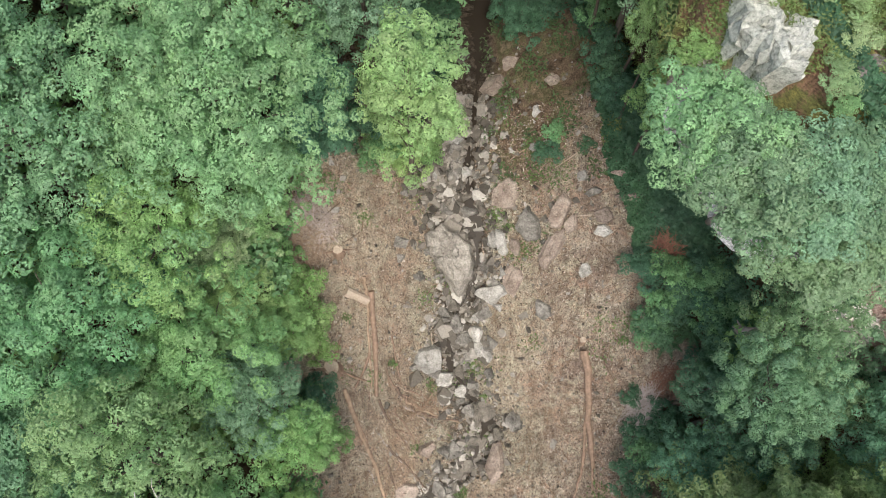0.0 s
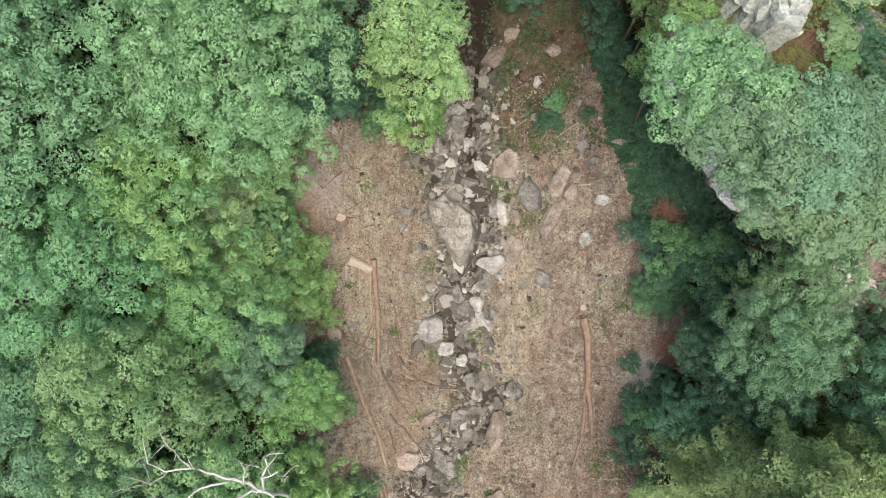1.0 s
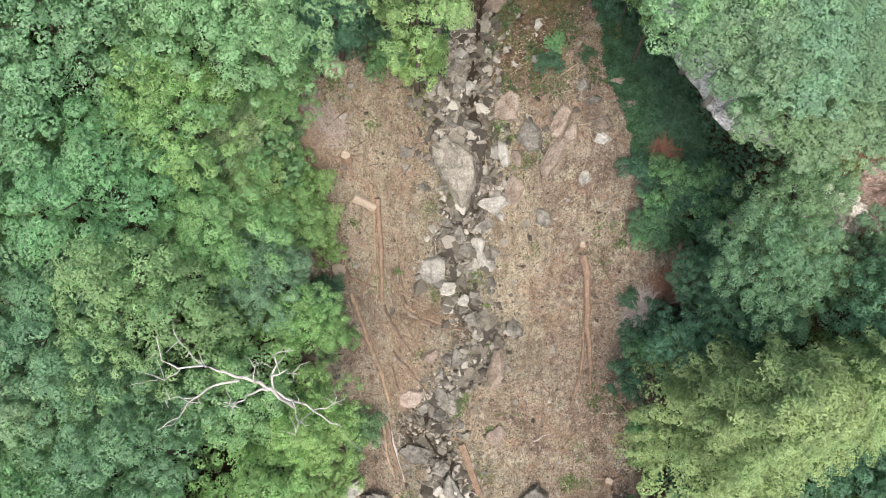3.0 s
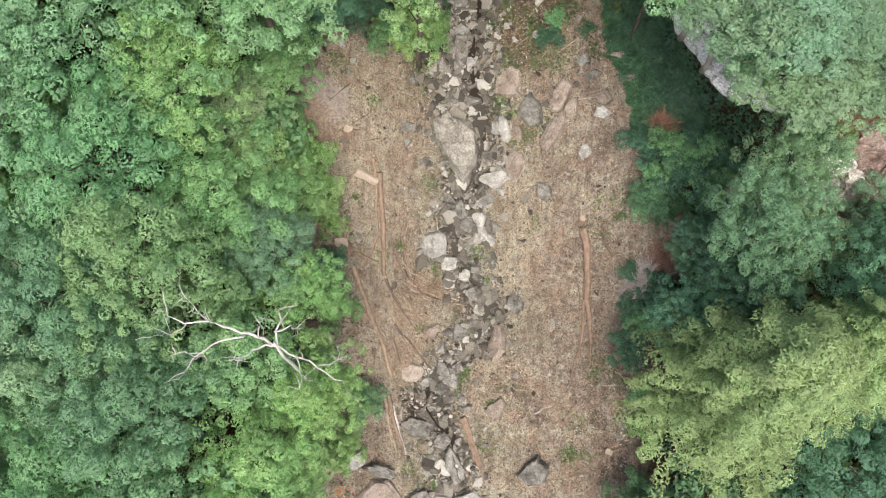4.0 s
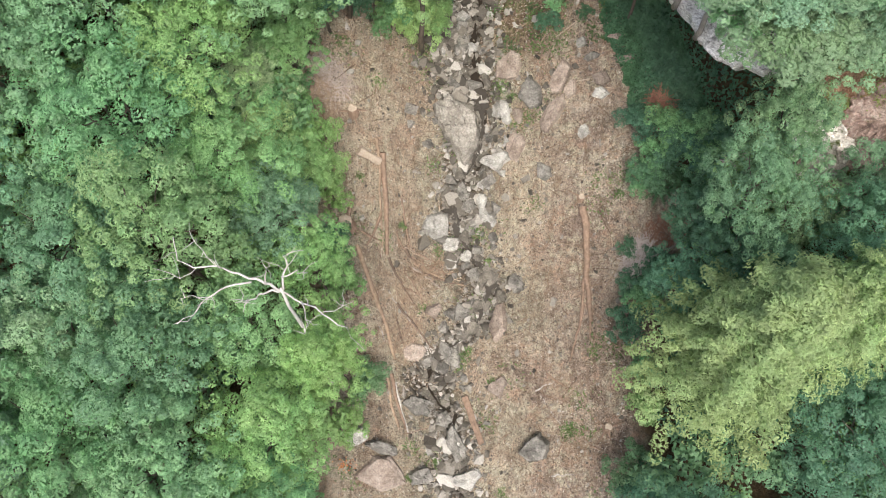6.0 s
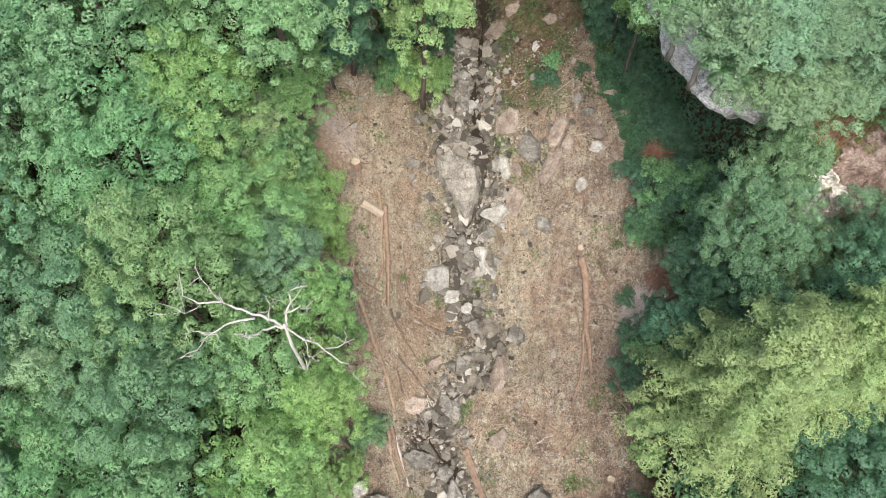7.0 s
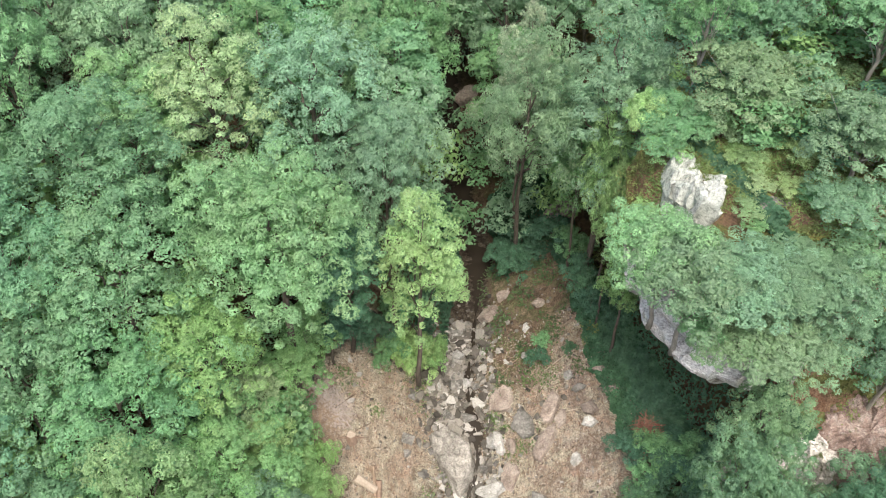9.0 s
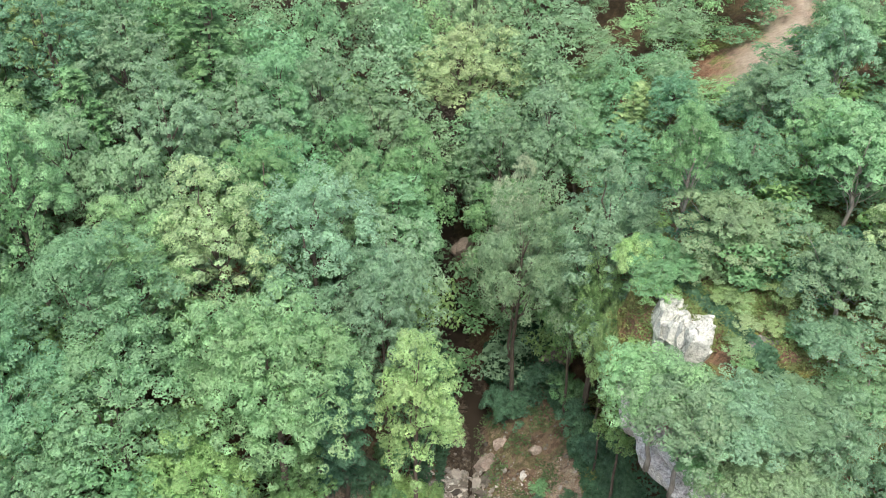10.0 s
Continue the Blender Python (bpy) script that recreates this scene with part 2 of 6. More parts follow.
CLIFF_LINE = ((12.0, 60), (12.2, 30), (13.4, 23), (15.6, 18.8), (17.0, 15.0), (18.4, 12.6), (20.0, 11.4), (21.2, 9.9), (25.5, 10.4), (34, 8.6), (60, 2), (400, -60))


def cliff_distance(x, y):
    """How far behind the cliff's edge a place lies (metres, negative in front of it)."""
    best = np.full(np.shape(x), 1e9)
    side = np.ones(np.shape(x))
    for (ax, ay), (bx, by) in zip(CLIFF_LINE, CLIFF_LINE[1:]):
        dx, dy = bx - ax, by - ay
        k = np.clip(((x - ax) * dx + (y - ay) * dy) / (dx * dx + dy * dy), 0, 1)
        d = np.hypot(x - ax - k * dx, y - ay - k * dy)
        s = np.sign(dx * (y - ay) - dy * (x - ax))
        near = d < best
        side = np.where(near, s, side)
        best = np.where(near, d, best)
    return best * side


TRACK = ((27.4, 54.6, 2.2), (29.6, 57.0, 2.8), (32.5, 60.5, 1.8), (36.0, 65.5, 1.6), (40.0, 74.0, 1.6))


def track_distance(x, y):
    """How far outside the dirt track a place lies (metres, negative on it)."""
    best = np.full(np.shape(x), 1e9)
    for (ax, ay, aw), (bx, by, bw) in zip(TRACK, TRACK[1:]):
        dx, dy = bx - ax, by - ay
        k = np.clip(((x - ax) * dx + (y - ay) * dy) / (dx * dx + dy * dy), 0, 1)
        best = np.minimum(best, np.hypot(x - ax - k * dx, y - ay - k * dy) - (aw + (bw - aw) * k))
    return best


def north_end(x):
    """Where the bare ground ends at the head of the ravine."""
    return np.interp(x, (-4, 0.5, 2.5, 8.5, 10.5), (25.5, 27.0, 33.0, 33.0, 28.0))


def smooth(a, b, v):
    k = np.clip((v - a) / (b - a), 0, 1)
    return k * k * (3 - 2 * k)


def waves(x, y):
    return (np.sin(0.9 * x + 1.3 * y) * np.cos(1.1 * y - 0.6 * x) * 0.16 + np.sin(2.3 * x - 1.7 * y + 1) * np.sin(1.9 * y + 0.8 * x) * 0.08
            + np.sin(0.31 * x + 0.2 * y) * np.cos(0.27 * y - 0.13 * x) * 0.45)


def shelf(x, y):
    """The height of the wooded shelf above the cliff."""
    e = (np.asarray(x) - 12.4) * 0.79 + (np.asarray(y) - 12.9) * 0.61
    low = np.where(x < 18.5, 18.6 - 0.45 * np.clip(x - 13, 0, 6), 13.6)
    k = smooth(17.5, 20.5, x) * (1 - smooth(12.5, 15.5, y))
    hill = 18.6 + 6.8 * smooth(0.5, 6.0, e) + 0.12 * np.clip(e, 0, 60)
    step = 13.6 + 0.55 * np.clip(y - 10.5, 0, 30)
    return hill * (1 - k) + step * k + waves(x, y) * 0.7


def land(x, y):
    """The ground's height."""
    x, y = np.asarray(x, float), np.asarray(y, float)
    base = np.interp(y, THALWEG_Y, THALWEG_Z)
    d = x - np.interp(y, STREAM_Y, STREAM_X)
    left = np.maximum(-d - 2.0, 0)
    right = np.maximum(d - 1.0, 0)
    sl = np.interp(y, (5, 12), (0.52, 0.66))
    sr = np.interp(y, (0, 3, 9), (0.40, 0.46, 0.60))
    rise = np.where(d < 0, sl * np.minimum(left, 12) + 0.32 * np.clip(left - 12, 0, 40) + 0.1 * np.clip(left - 52, 0, 200),
                    sr * np.minimum(right, 11) + 0.25 * np.clip(right - 11, 0, 40) + 0.1 * np.clip(right - 51, 0, 200))
    wet = np.abs(x - np.interp(y, WATER_Y, WATER_X))
    z = base + rise + waves(x, y) * smooth(0.3, 3.0, np.minimum(np.abs(d), wet)) * 0.8
    z = z - (0.22 + 0.5 * rise * (rise < 1)) * (1 - smooth(0.35, 1.2, wet))
    c = cliff_distance(x, y)
    return z + smooth(0.0, 1.0, c / (0.9 + 0.9 * np.clip(y - 27, 0, 40))) * np.maximum(shelf(x, y) - z, 0)


def zland(x, y):
    return float(land(x, y))


def mesh_of(name, verts, faces, material=None, smooth_faces=False):
    me = bpy.data.meshes.new(name)
    me.from_pydata([tuple(v) for v in verts], [], faces)
    if material:
        me.materials.append(material)
    if smooth_faces:
        me.polygons.foreach_set("use_smooth", [True] * len(me.polygons))
    me.update()
    return me


def quads_mesh(name, v, material):
    """A mesh of loose three- or four-cornered leaves from an array of shape (n, corners, 3)."""
    n, c = v.shape[:2]
    me = bpy.data.meshes.new(name)
    me.vertices.add(c * n)
    me.vertices.foreach_set("co", v.reshape(-1).astype(np.float32))
    me.loops.add(c * n)
    me.loops.foreach_set("vertex_index", np.arange(c * n, dtype=np.int32))
    me.polygons.add(n)
    me.polygons.foreach_set("loop_start", np.arange(0, c * n, c, dtype=np.int32))
    me.materials.append(material)
    me.update(calc_edges=True)
    return me


def axis_steps(fine_a, fine_b, step, far_a, far_b):
    out = list(np.arange(fine_a, fine_b + step / 2, step))
    s, v = step, out[-1]
    while v < far_b:
        s *= 1.16
        v += s
        out.append(v)
    s, v = step, out[0]
    while v > far_a:
        s *= 1.16
        v -= s
        out.insert(0, v)
    return np.array(out)


def build_ground():
    xs = axis_steps(-13, 26, 0.3, -2500, 2500)
    ys = axis_steps(-14, 34, 0.3, -2500, 2500)
    gx, gy = np.meshgrid(xs, ys)
    gz = land(gx, gy)
    nx, ny = len(xs), len(ys)
    rng = np.random.default_rng(3)
    near = (gx > -13) & (gx < 26) & (gy > -14) & (gy < 34)
    gz = gz + np.where(near, rng.normal(0, 0.035, gz.shape), 0)
    idx = np.arange(nx * ny).reshape(ny, nx)
    faces = np.stack([idx[:-1, :-1], idx[:-1, 1:], idx[1:, 1:], idx[1:, :-1]], -1).reshape(-1, 4)
    me = mesh_of("ground", np.stack([gx, gy, gz], -1).reshape(-1, 3), faces.tolist(), EARTH, True)
    d = gx - np.interp(gy, STREAM_Y, STREAM_X)
    wob = waves(gx * 1.7, gy * 1.7) * 2.0
    left = np.interp(gy, (-14, -8, 3, 12, 19, 23), (-8.3, -8.3, -8.3, -10.2, -10.5, -6.6))
    right = np.interp(gy, (-14, -4, 4, 6.4, 8.2, 10, 11.5, 14, 16, 20, 27), (12.5, 12.2, 12.6, 13.0, 16.6, 14.6, 13.4, 13.0, 14.6, 12.3, 9.8))
    out = np.maximum(left - gx, gx - right) + wob
    out = np.maximum(out, gy - north_end(gx) - 0.5 + wob)
    litter = smooth(-0.5, 1.5, out)
    track = 1 - smooth(-0.4, 0.6, track_distance(gx, gy) + wob * 0.5)
    open_floor = smooth(0.0, 1.5, cliff_distance(gx, gy)) * smooth(9, 12, gy) * (1 - smooth(62, 70, gy)) * smooth(11, 14, gx)
    head_earth = smooth(19.0, 25.0, gy + wob * 2.0 - 0.35 * np.abs(gx - 4)) * (1 - smooth(38, 44, gy)) * 0.92 * (1 - smooth(10, 12, gx))
    russet = np.clip(smooth(2.5, 7.0, d + wob * 1.5) * 0.8 + 0.25 * smooth(0.2, 0.9, waves(gx * 2.6, gy * 2.2) * 3), 0, 1)
    wide = np.interp(gy, (14, 18, 26, 36, 42), (0.0, 1.0, 0.8, 1.0, 2.2))
    wet = np.abs(gx - np.interp(gy, WATER_Y, WATER_X))
    bed = np.maximum((1 - smooth(0.4 + 0.5 * wide, 1.7 + 0.9 * wide, np.abs(d + 0.3 + 0.4 * wide) + wob * 0.6)) * 0.85, (1 - smooth(0.5, 1.5, wet + wob * 0.5)) * 0.96)
    silt = 1 - smooth(1.2, 4.6, wet + wob * 2.2)
    for key, val in (("litter", litter), ("bed", bed), ("open_floor", open_floor), ("track", track), ("head_earth", head_earth), ("russet", russet), ("silt", silt)):
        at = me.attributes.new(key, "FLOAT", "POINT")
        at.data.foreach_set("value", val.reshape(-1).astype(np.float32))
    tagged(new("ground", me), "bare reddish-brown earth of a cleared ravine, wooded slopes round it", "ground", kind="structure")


build_ground()


# ---- trees ----
def tube(path, radii, sides=7):
    """Verts and faces of a tapered tube along a path."""
    verts, faces = [], []
    pts = [Vector(p) for p in path]
    for i, p in enumerate(pts):
        way = (pts[min(i + 1, len(pts) - 1)] - pts[max(i - 1, 0)]).normalized()
        a = way.orthogonal().normalized()
        b = way.cross(a)
        for k in range(sides):
            an = 2 * math.pi * k / sides
            verts.append(p + (a * math.cos(an) + b * math.sin(an)) * radii[i])
        if i:
            o = (i - 1) * sides
            for k in range(sides):
                k2 = (k + 1) % sides
                faces.append((o + k, o + k2, o + sides + k2, o + sides + k))
    faces.append(tuple(range(sides - 1, -1, -1)))
    faces.append(tuple(range(len(verts) - sides, len(verts))))
    return verts, faces


def join(pieces):
    verts, faces = [], []
    for v, f in pieces:
        o = len(verts)
        verts += [tuple(p) for p in v]
        faces += [tuple(i + o for i in q) for q in f]
    return verts, faces


def bent(a, b, n, wobble, rng):
    a, b = Vector(a), Vector(b)
    out = []
    for i in range(n + 1):
        k = i / n
        p = a.lerp(b, k)
        if 0 < i < n:
            p += Vector(rng.normal(0, wobble, 3))
        out.append(p)
    return out


def leaf_quads(pos, nrm, size, rng, long=1.0):
    """Three-cornered leaves at pos, facing about nrm."""
    n = len(pos)
    nrm = nrm / (np.linalg.norm(nrm, axis=1, keepdims=True) + 1e-9)
    r = rng.normal(size=(n, 3))
    u = np.cross(nrm, r)
    u /= np.linalg.norm(u, axis=1, keepdims=True) + 1e-9
    w = np.cross(nrm, u)
    s = (size * rng.uniform(0.65, 1.3, n))[:, None]
    a = pos - u * s * 0.5 * long + w * s * 0.33 - nrm * s * 0.1
    b = pos - u * s * 0.45 * long - w * s * 0.33
    c = pos + u * s * 0.7 * long - nrm * s * 0.15
    return np.stack([a, b, c], 1)


def sphere_dirs(n, rng, up=-1.0):
    v = rng.normal(size=(n * 4, 3))
    v /= np.linalg.norm(v, axis=1, keepdims=True)
    v = v[v[:, 2] > up]
    return v[:n]


def crown_hard(rng, R=4.5, H=20.0, depth=11.0, lobes=9, clumps=30, leaves=56, leaf=0.16, clump_r=0.44, spiky=0.0):
    """A hardwood crown: lobes on an egg, puffs of foliage over the lobes, leaves domed over each puff."""
    cz = H - depth * 0.55
    half = depth * 0.55
    ends, out_p, out_n = [], [], []
    golden = 2.39996
    for i in range(lobes):
        k = (i + 0.5) / lobes
        phi = math.acos(1 - 1.45 * k)
        th = i * golden + rng.uniform(-0.4, 0.4)
        rr = rng.uniform(0.44, 0.80)
        c = np.array([math.sin(phi) * math.cos(th) * R * rr, math.sin(phi) * math.sin(th) * R * rr, cz + math.cos(phi) * half * rr * rng.uniform(0.85, 1.12)])
        lr = R * rng.uniform(0.27, 0.50)
        ends.append(c)
        spin = rng.uniform(0, 6.28)
        for q in range(clumps):
            if rng.uniform() < 0.16:
                continue
            up = 1 - 1.3 * (q + rng.uniform(0.2, 0.8)) / clumps
            a = q * golden + spin + rng.normal(0, 0.3)
            flat = math.sqrt(max(0.0, 1 - up * up))
            dv = np.array([math.cos(a) * flat, math.sin(a) * flat, up])
            cc = c + dv * lr * rng.uniform(0.78, 1.16) * np.array([1, 1, 0.95 + spiky])
            r = clump_r * rng.uniform(0.6, 1.3)
            ld = sphere_dirs(max(8, int(leaves * (r / clump_r) ** 1.6)), rng, -0.25)
            p = cc + ld * r * rng.uniform(0.82, 1.06, (len(ld), 1)) * np.array([1, 1, 0.74])
            out_p.append(p)
            out_n.append(ld * 1.0 + dv * 0.25 + np.array([0, 0, 0.45]) + rng.normal(0, 0.14, ld.shape))
    p, n = np.concatenate(out_p), np.concatenate(out_n)
    return leaf_quads(p, n, leaf, rng, 0.78), ends


def crown_feather(rng, R=5.0, H=21.0, depth=15.0, tiers=15, boughs=11, puffs=10, leaves=34, leaf=0.13, puff_r=0.44):
    """A crown of drooping boughs in tiers, each bough a row of small leafy puffs."""
    ends, out_p, out_n = [], [], []
    for i in range(tiers):
        k = (i + 0.6) / tiers
        z = H - depth * k ** 1.1
        rad = R * (0.18 + 0.82 * k ** 0.75)
        nb = max(4, int(boughs * (0.45 + 0.55 * k)))
        for j in range(nb):
            th = 2 * math.pi * (j + rng.uniform(-0.35, 0.35)) / nb + i * 1.1
            L = rad * rng.uniform(0.66, 1.14)
            way = np.array([math.cos(th), math.sin(th), 0.0])
            side = np.array([-way[1], way[0], 0.0])
            ends.append(np.array([way[0] * L * 0.6, way[1] * L * 0.6, z + 0.2]))
            for q in range(puffs):
                t = 0.2 + 0.8 * (q + rng.uniform(0, 1)) / puffs
                c = way * t * L + side * rng.normal(0, 0.13) * L * (1.2 - t) + np.array([0, 0, z + 0.9 * t - 1.7 * t * t + rng.normal(0, 0.16)])
                r = puff_r * rng.uniform(0.6, 1.2) * (1.15 - 0.4 * t)
                ld = sphere_dirs(leaves, rng, -0.2)
                out_p.append(c + ld * r * rng.uniform(0.7, 1.05, (len(ld), 1)) * (np.array([1, 1, 0.6]) + 0.5 * np.abs(way)))
                out_n.append(ld * 0.8 + way * 0.35 + np.array([0, 0, 0.6]) + rng.normal(0, 0.2, ld.shape))
    p, n = np.concatenate(out_p), np.concatenate(out_n)
    return leaf_quads(p, n, leaf, rng, 1.25), ends


def trunk_for(rng, ends, H, base_r=0.24, reach=0.82):
    lean = rng.normal(0, 0.35, 2)
    top = Vector((lean[0], lean[1], H * reach))
    stem = bent((0, 0, -0.6), top, 7, 0.10, rng)
    radii = [base_r * 1.25, base_r, base_r * 0.9, base_r * 0.78, base_r * 0.65, base_r * 0.5, base_r * 0.35, base_r * 0.16]
    pieces = [tube(stem, radii, 8)]
    pick = ends if len(ends) <= 16 else [ends[i] for i in rng.choice(len(ends), 16, replace=False)]
    for e in pick:
        k = min(0.92, max(0.3, (e[2] - 2.6) / (H * reach)))
        a = Vector((0, 0, -0.6)).lerp(top, k)
        pieces.append(tube(bent(a, Vector(e), 4, 0.16, rng), [base_r * 0.38, base_r * 0.3, base_r * 0.22, base_r * 0.14, base_r * 0.05], 5))
    return join(pieces)


KINDS = {}


def tree_kind(key, seed, maker, H, R, material, base_r=0.24, **kw):
    rng = np.random.default_rng(seed)
    quads, ends = maker(rng, R=R, H=H, **kw)
    if key in ("low", "squat", "umbrella"):
        ends = [np.array([e[0] * 1.35, e[1] * 1.35, e[2] + 0.7]) if i % 3 == 0 else e for i, e in enumerate(ends)]
    v, f = trunk_for(rng, ends, H, base_r)
    KINDS[key] = (quads_mesh(key + "_crown", quads, material), mesh_of(key + "_trunk", v, f, PALEBARK if key in ("low", "squat", "umbrella") else BARK, True), H, R)


tree_kind("oak", 11, crown_hard, 20.0, 4.5, LEAF, lobes=13, clumps=31, leaves=95, leaf=0.156, clump_r=0.46, depth=13.0)
tree_kind("poplar", 12, crown_hard, 20.0, 4.2, LEAF, lobes=15, clumps=27, leaves=91, leaf=0.146, clump_r=0.42, depth=15.0, spiky=0.25)
tree_kind("maple", 13, crown_hard, 20.0, 4.8, LEAF, lobes=13, clumps=30, leaves=112, leaf=0.156, clump_r=0.54, depth=12.0)
tree_kind("hickory", 14, crown_hard, 20.0, 4.4, LEAF, lobes=17, clumps=26, leaves=88, leaf=0.146, clump_r=0.40, depth=13.0)
tree_kind("slender", 15, crown_hard, 20.0, 2.8, LEAF, lobes=14, clumps=22, leaves=95, leaf=0.137, clump_r=0.37, depth=16.0, base_r=0.17)
tree_kind("hemlock", 16, crown_feather, 21.0, 5.2, NEEDLE, tiers=16, boughs=13, puffs=11, leaves=52, leaf=0.122)
tree_kind("pine", 17, crown_feather, 20.0, 3.4, NEEDLE, depth=11.0, tiers=11, boughs=9, puffs=6, leaves=26, leaf=0.19, puff_r=0.36)
tree_kind("low", 20, crown_hard, 9.0, 2.8, LEAF, lobes=12, clumps=19, leaves=88, leaf=0.137, clump_r=0.36, depth=7.0, base_r=0.13, spiky=0.15)
tree_kind("squat", 26, crown_hard, 5.5, 2.8, LEAF, lobes=12, clumps=18, leaves=88, leaf=0.137, clump_r=0.36, depth=4.6, base_r=0.12)
tree_kind("umbrella", 27, crown_hard, 8.0, 3.0, LEAF, lobes=13, clumps=20, leaves=88, leaf=0.137, clump_r=0.37, depth=3.7, base_r=0.14)
tree_kind("far", 21, crown_hard, 20.0, 4.4, FARLEAF, lobes=14, clumps=26, leaves=62, leaf=0.203, clump_r=0.48, depth=16.0)
tree_kind("spire", 22, crown_hard, 20.0, 3.8, FARLEAF, lobes=16, clumps=23, leaves=60, leaf=0.193, clump_r=0.42, depth=17.5, spiky=0.3)
tree_kind("lumpy", 25, crown_hard, 20.0, 4.4, FARLEAF, lobes=19, clumps=20, leaves=60, leaf=0.198, clump_r=0.44, depth=15.0)
tree_kind("bush", 18, crown_hard, 3.2, 2.0, LEAF, lobes=8, clumps=15, leaves=74, leaf=0.132, clump_r=0.30, depth=3.6, base_r=0.06)
tree_kind("sapling", 19, crown_hard, 6.5, 2.3, FARLEAF, lobes=8, clumps=9, leaves=16, leaf=0.36, clump_r=0.5, depth=6.0, base_r=0.08)
tree_kind("great", 23, crown_hard, 21.0, 6.2, LEAF, lobes=20, clumps=38, leaves=101, leaf=0.174, clump_r=0.52, depth=13.0, base_r=0.34)
tree_kind("distant", 24, crown_hard, 20.0, 4.4, FARLEAF, lobes=13, clumps=20, leaves=24, leaf=0.30, clump_r=0.58, depth=16.0)

HUES = {
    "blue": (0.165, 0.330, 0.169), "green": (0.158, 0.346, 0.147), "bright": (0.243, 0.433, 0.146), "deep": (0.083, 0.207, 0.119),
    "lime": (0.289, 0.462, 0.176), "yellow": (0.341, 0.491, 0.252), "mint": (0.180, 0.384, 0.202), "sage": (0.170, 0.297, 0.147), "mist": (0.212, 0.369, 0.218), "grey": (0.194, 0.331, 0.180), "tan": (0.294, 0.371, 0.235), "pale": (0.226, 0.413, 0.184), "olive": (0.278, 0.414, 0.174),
}
WORDS = {
    "blue": "cool blue-green", "green": "mid-green", "bright": "bright green", "deep": "dark green", "lime": "lime-green", "mint": "bright blue-green", "sage": "dull grey-green", "mist": "pale bluish-green",
    "yellow": "yellowing", "grey": "grey-green", "tan": "tan-tipped green", "pale": "pale green", "olive": "yellowish olive-green",
}
KIND_WORDS = {"oak": "broadleaf tree with a lumpy crown", "poplar": "tall broadleaf tree with a pointed crown", "maple": "broad rounded broadleaf tree",
              "hickory": "broadleaf tree with many small clumps", "slender": "tall narrow broadleaf tree", "hemlock": "feathery spreading tree with drooping boughs",
              "pine": "thin-crowned pine tree", "bush": "leafy shrub at the clearing's edge", "low": "low spreading tree above the cliff", "squat": "stunted bushy tree on the rock shelf", "umbrella": "flat-topped tree reaching out over the cliff",
              "great": "great broadleaf tree with a rounded crown", "far": "broadleaf tree with a full crown", "lumpy": "broadleaf tree with many rounded clumps", "spire": "tall broadleaf tree with a pointed crown", "sapling": "leafy understorey sapling"}
planted = []
tree_rng = np.random.default_rng(77)


def plant(kind, x, y, top, radius, hue, label="", lean=(0, 0), foot=None):
    """One tree: an empty at its foot, a trunk and a crown. top: the height of the crown's top in the world."""
    crown, trunk, H, R = KINDS[kind]
    z = zland(x, y) if foot is None else foot
    name = "shrub" if kind == "bush" else "tree"
    root = new(name)
    sz = max(0.25, (top - z) / H)
    root.matrix_basis = Matrix.Translation((x, y, z)) @ Euler((radians(-lean[1]), radians(lean[0]), 0)).to_matrix().to_4x4() @ Matrix.Rotation(float(tree_rng.uniform(0, 6.28)), 4, "Z") @ Matrix.Diagonal((radius / R, radius / R, sz, 1))
    t = new("trunk", trunk)
    c = new("crown", crown)
    t.parent = c.parent = root
    k = tree_rng.uniform(0.88, 1.14)
    h = HUES[hue]
    w = tree_rng.normal(0, 0.05)
    c.color = (h[0] * k * (1 + w), h[1] * k, h[2] * k * (1 - w), 1)
    tagged(root, label or (WORDS[hue] + " " + KIND_WORDS[kind] + (" on the slope" if kind != "bush" else "")), "shrub" if kind == "bush" else "tree",
           group="shrubs round the clearing" if kind == "bush" else "trees of the forest")
    planted.append((x, y, radius))
    return root


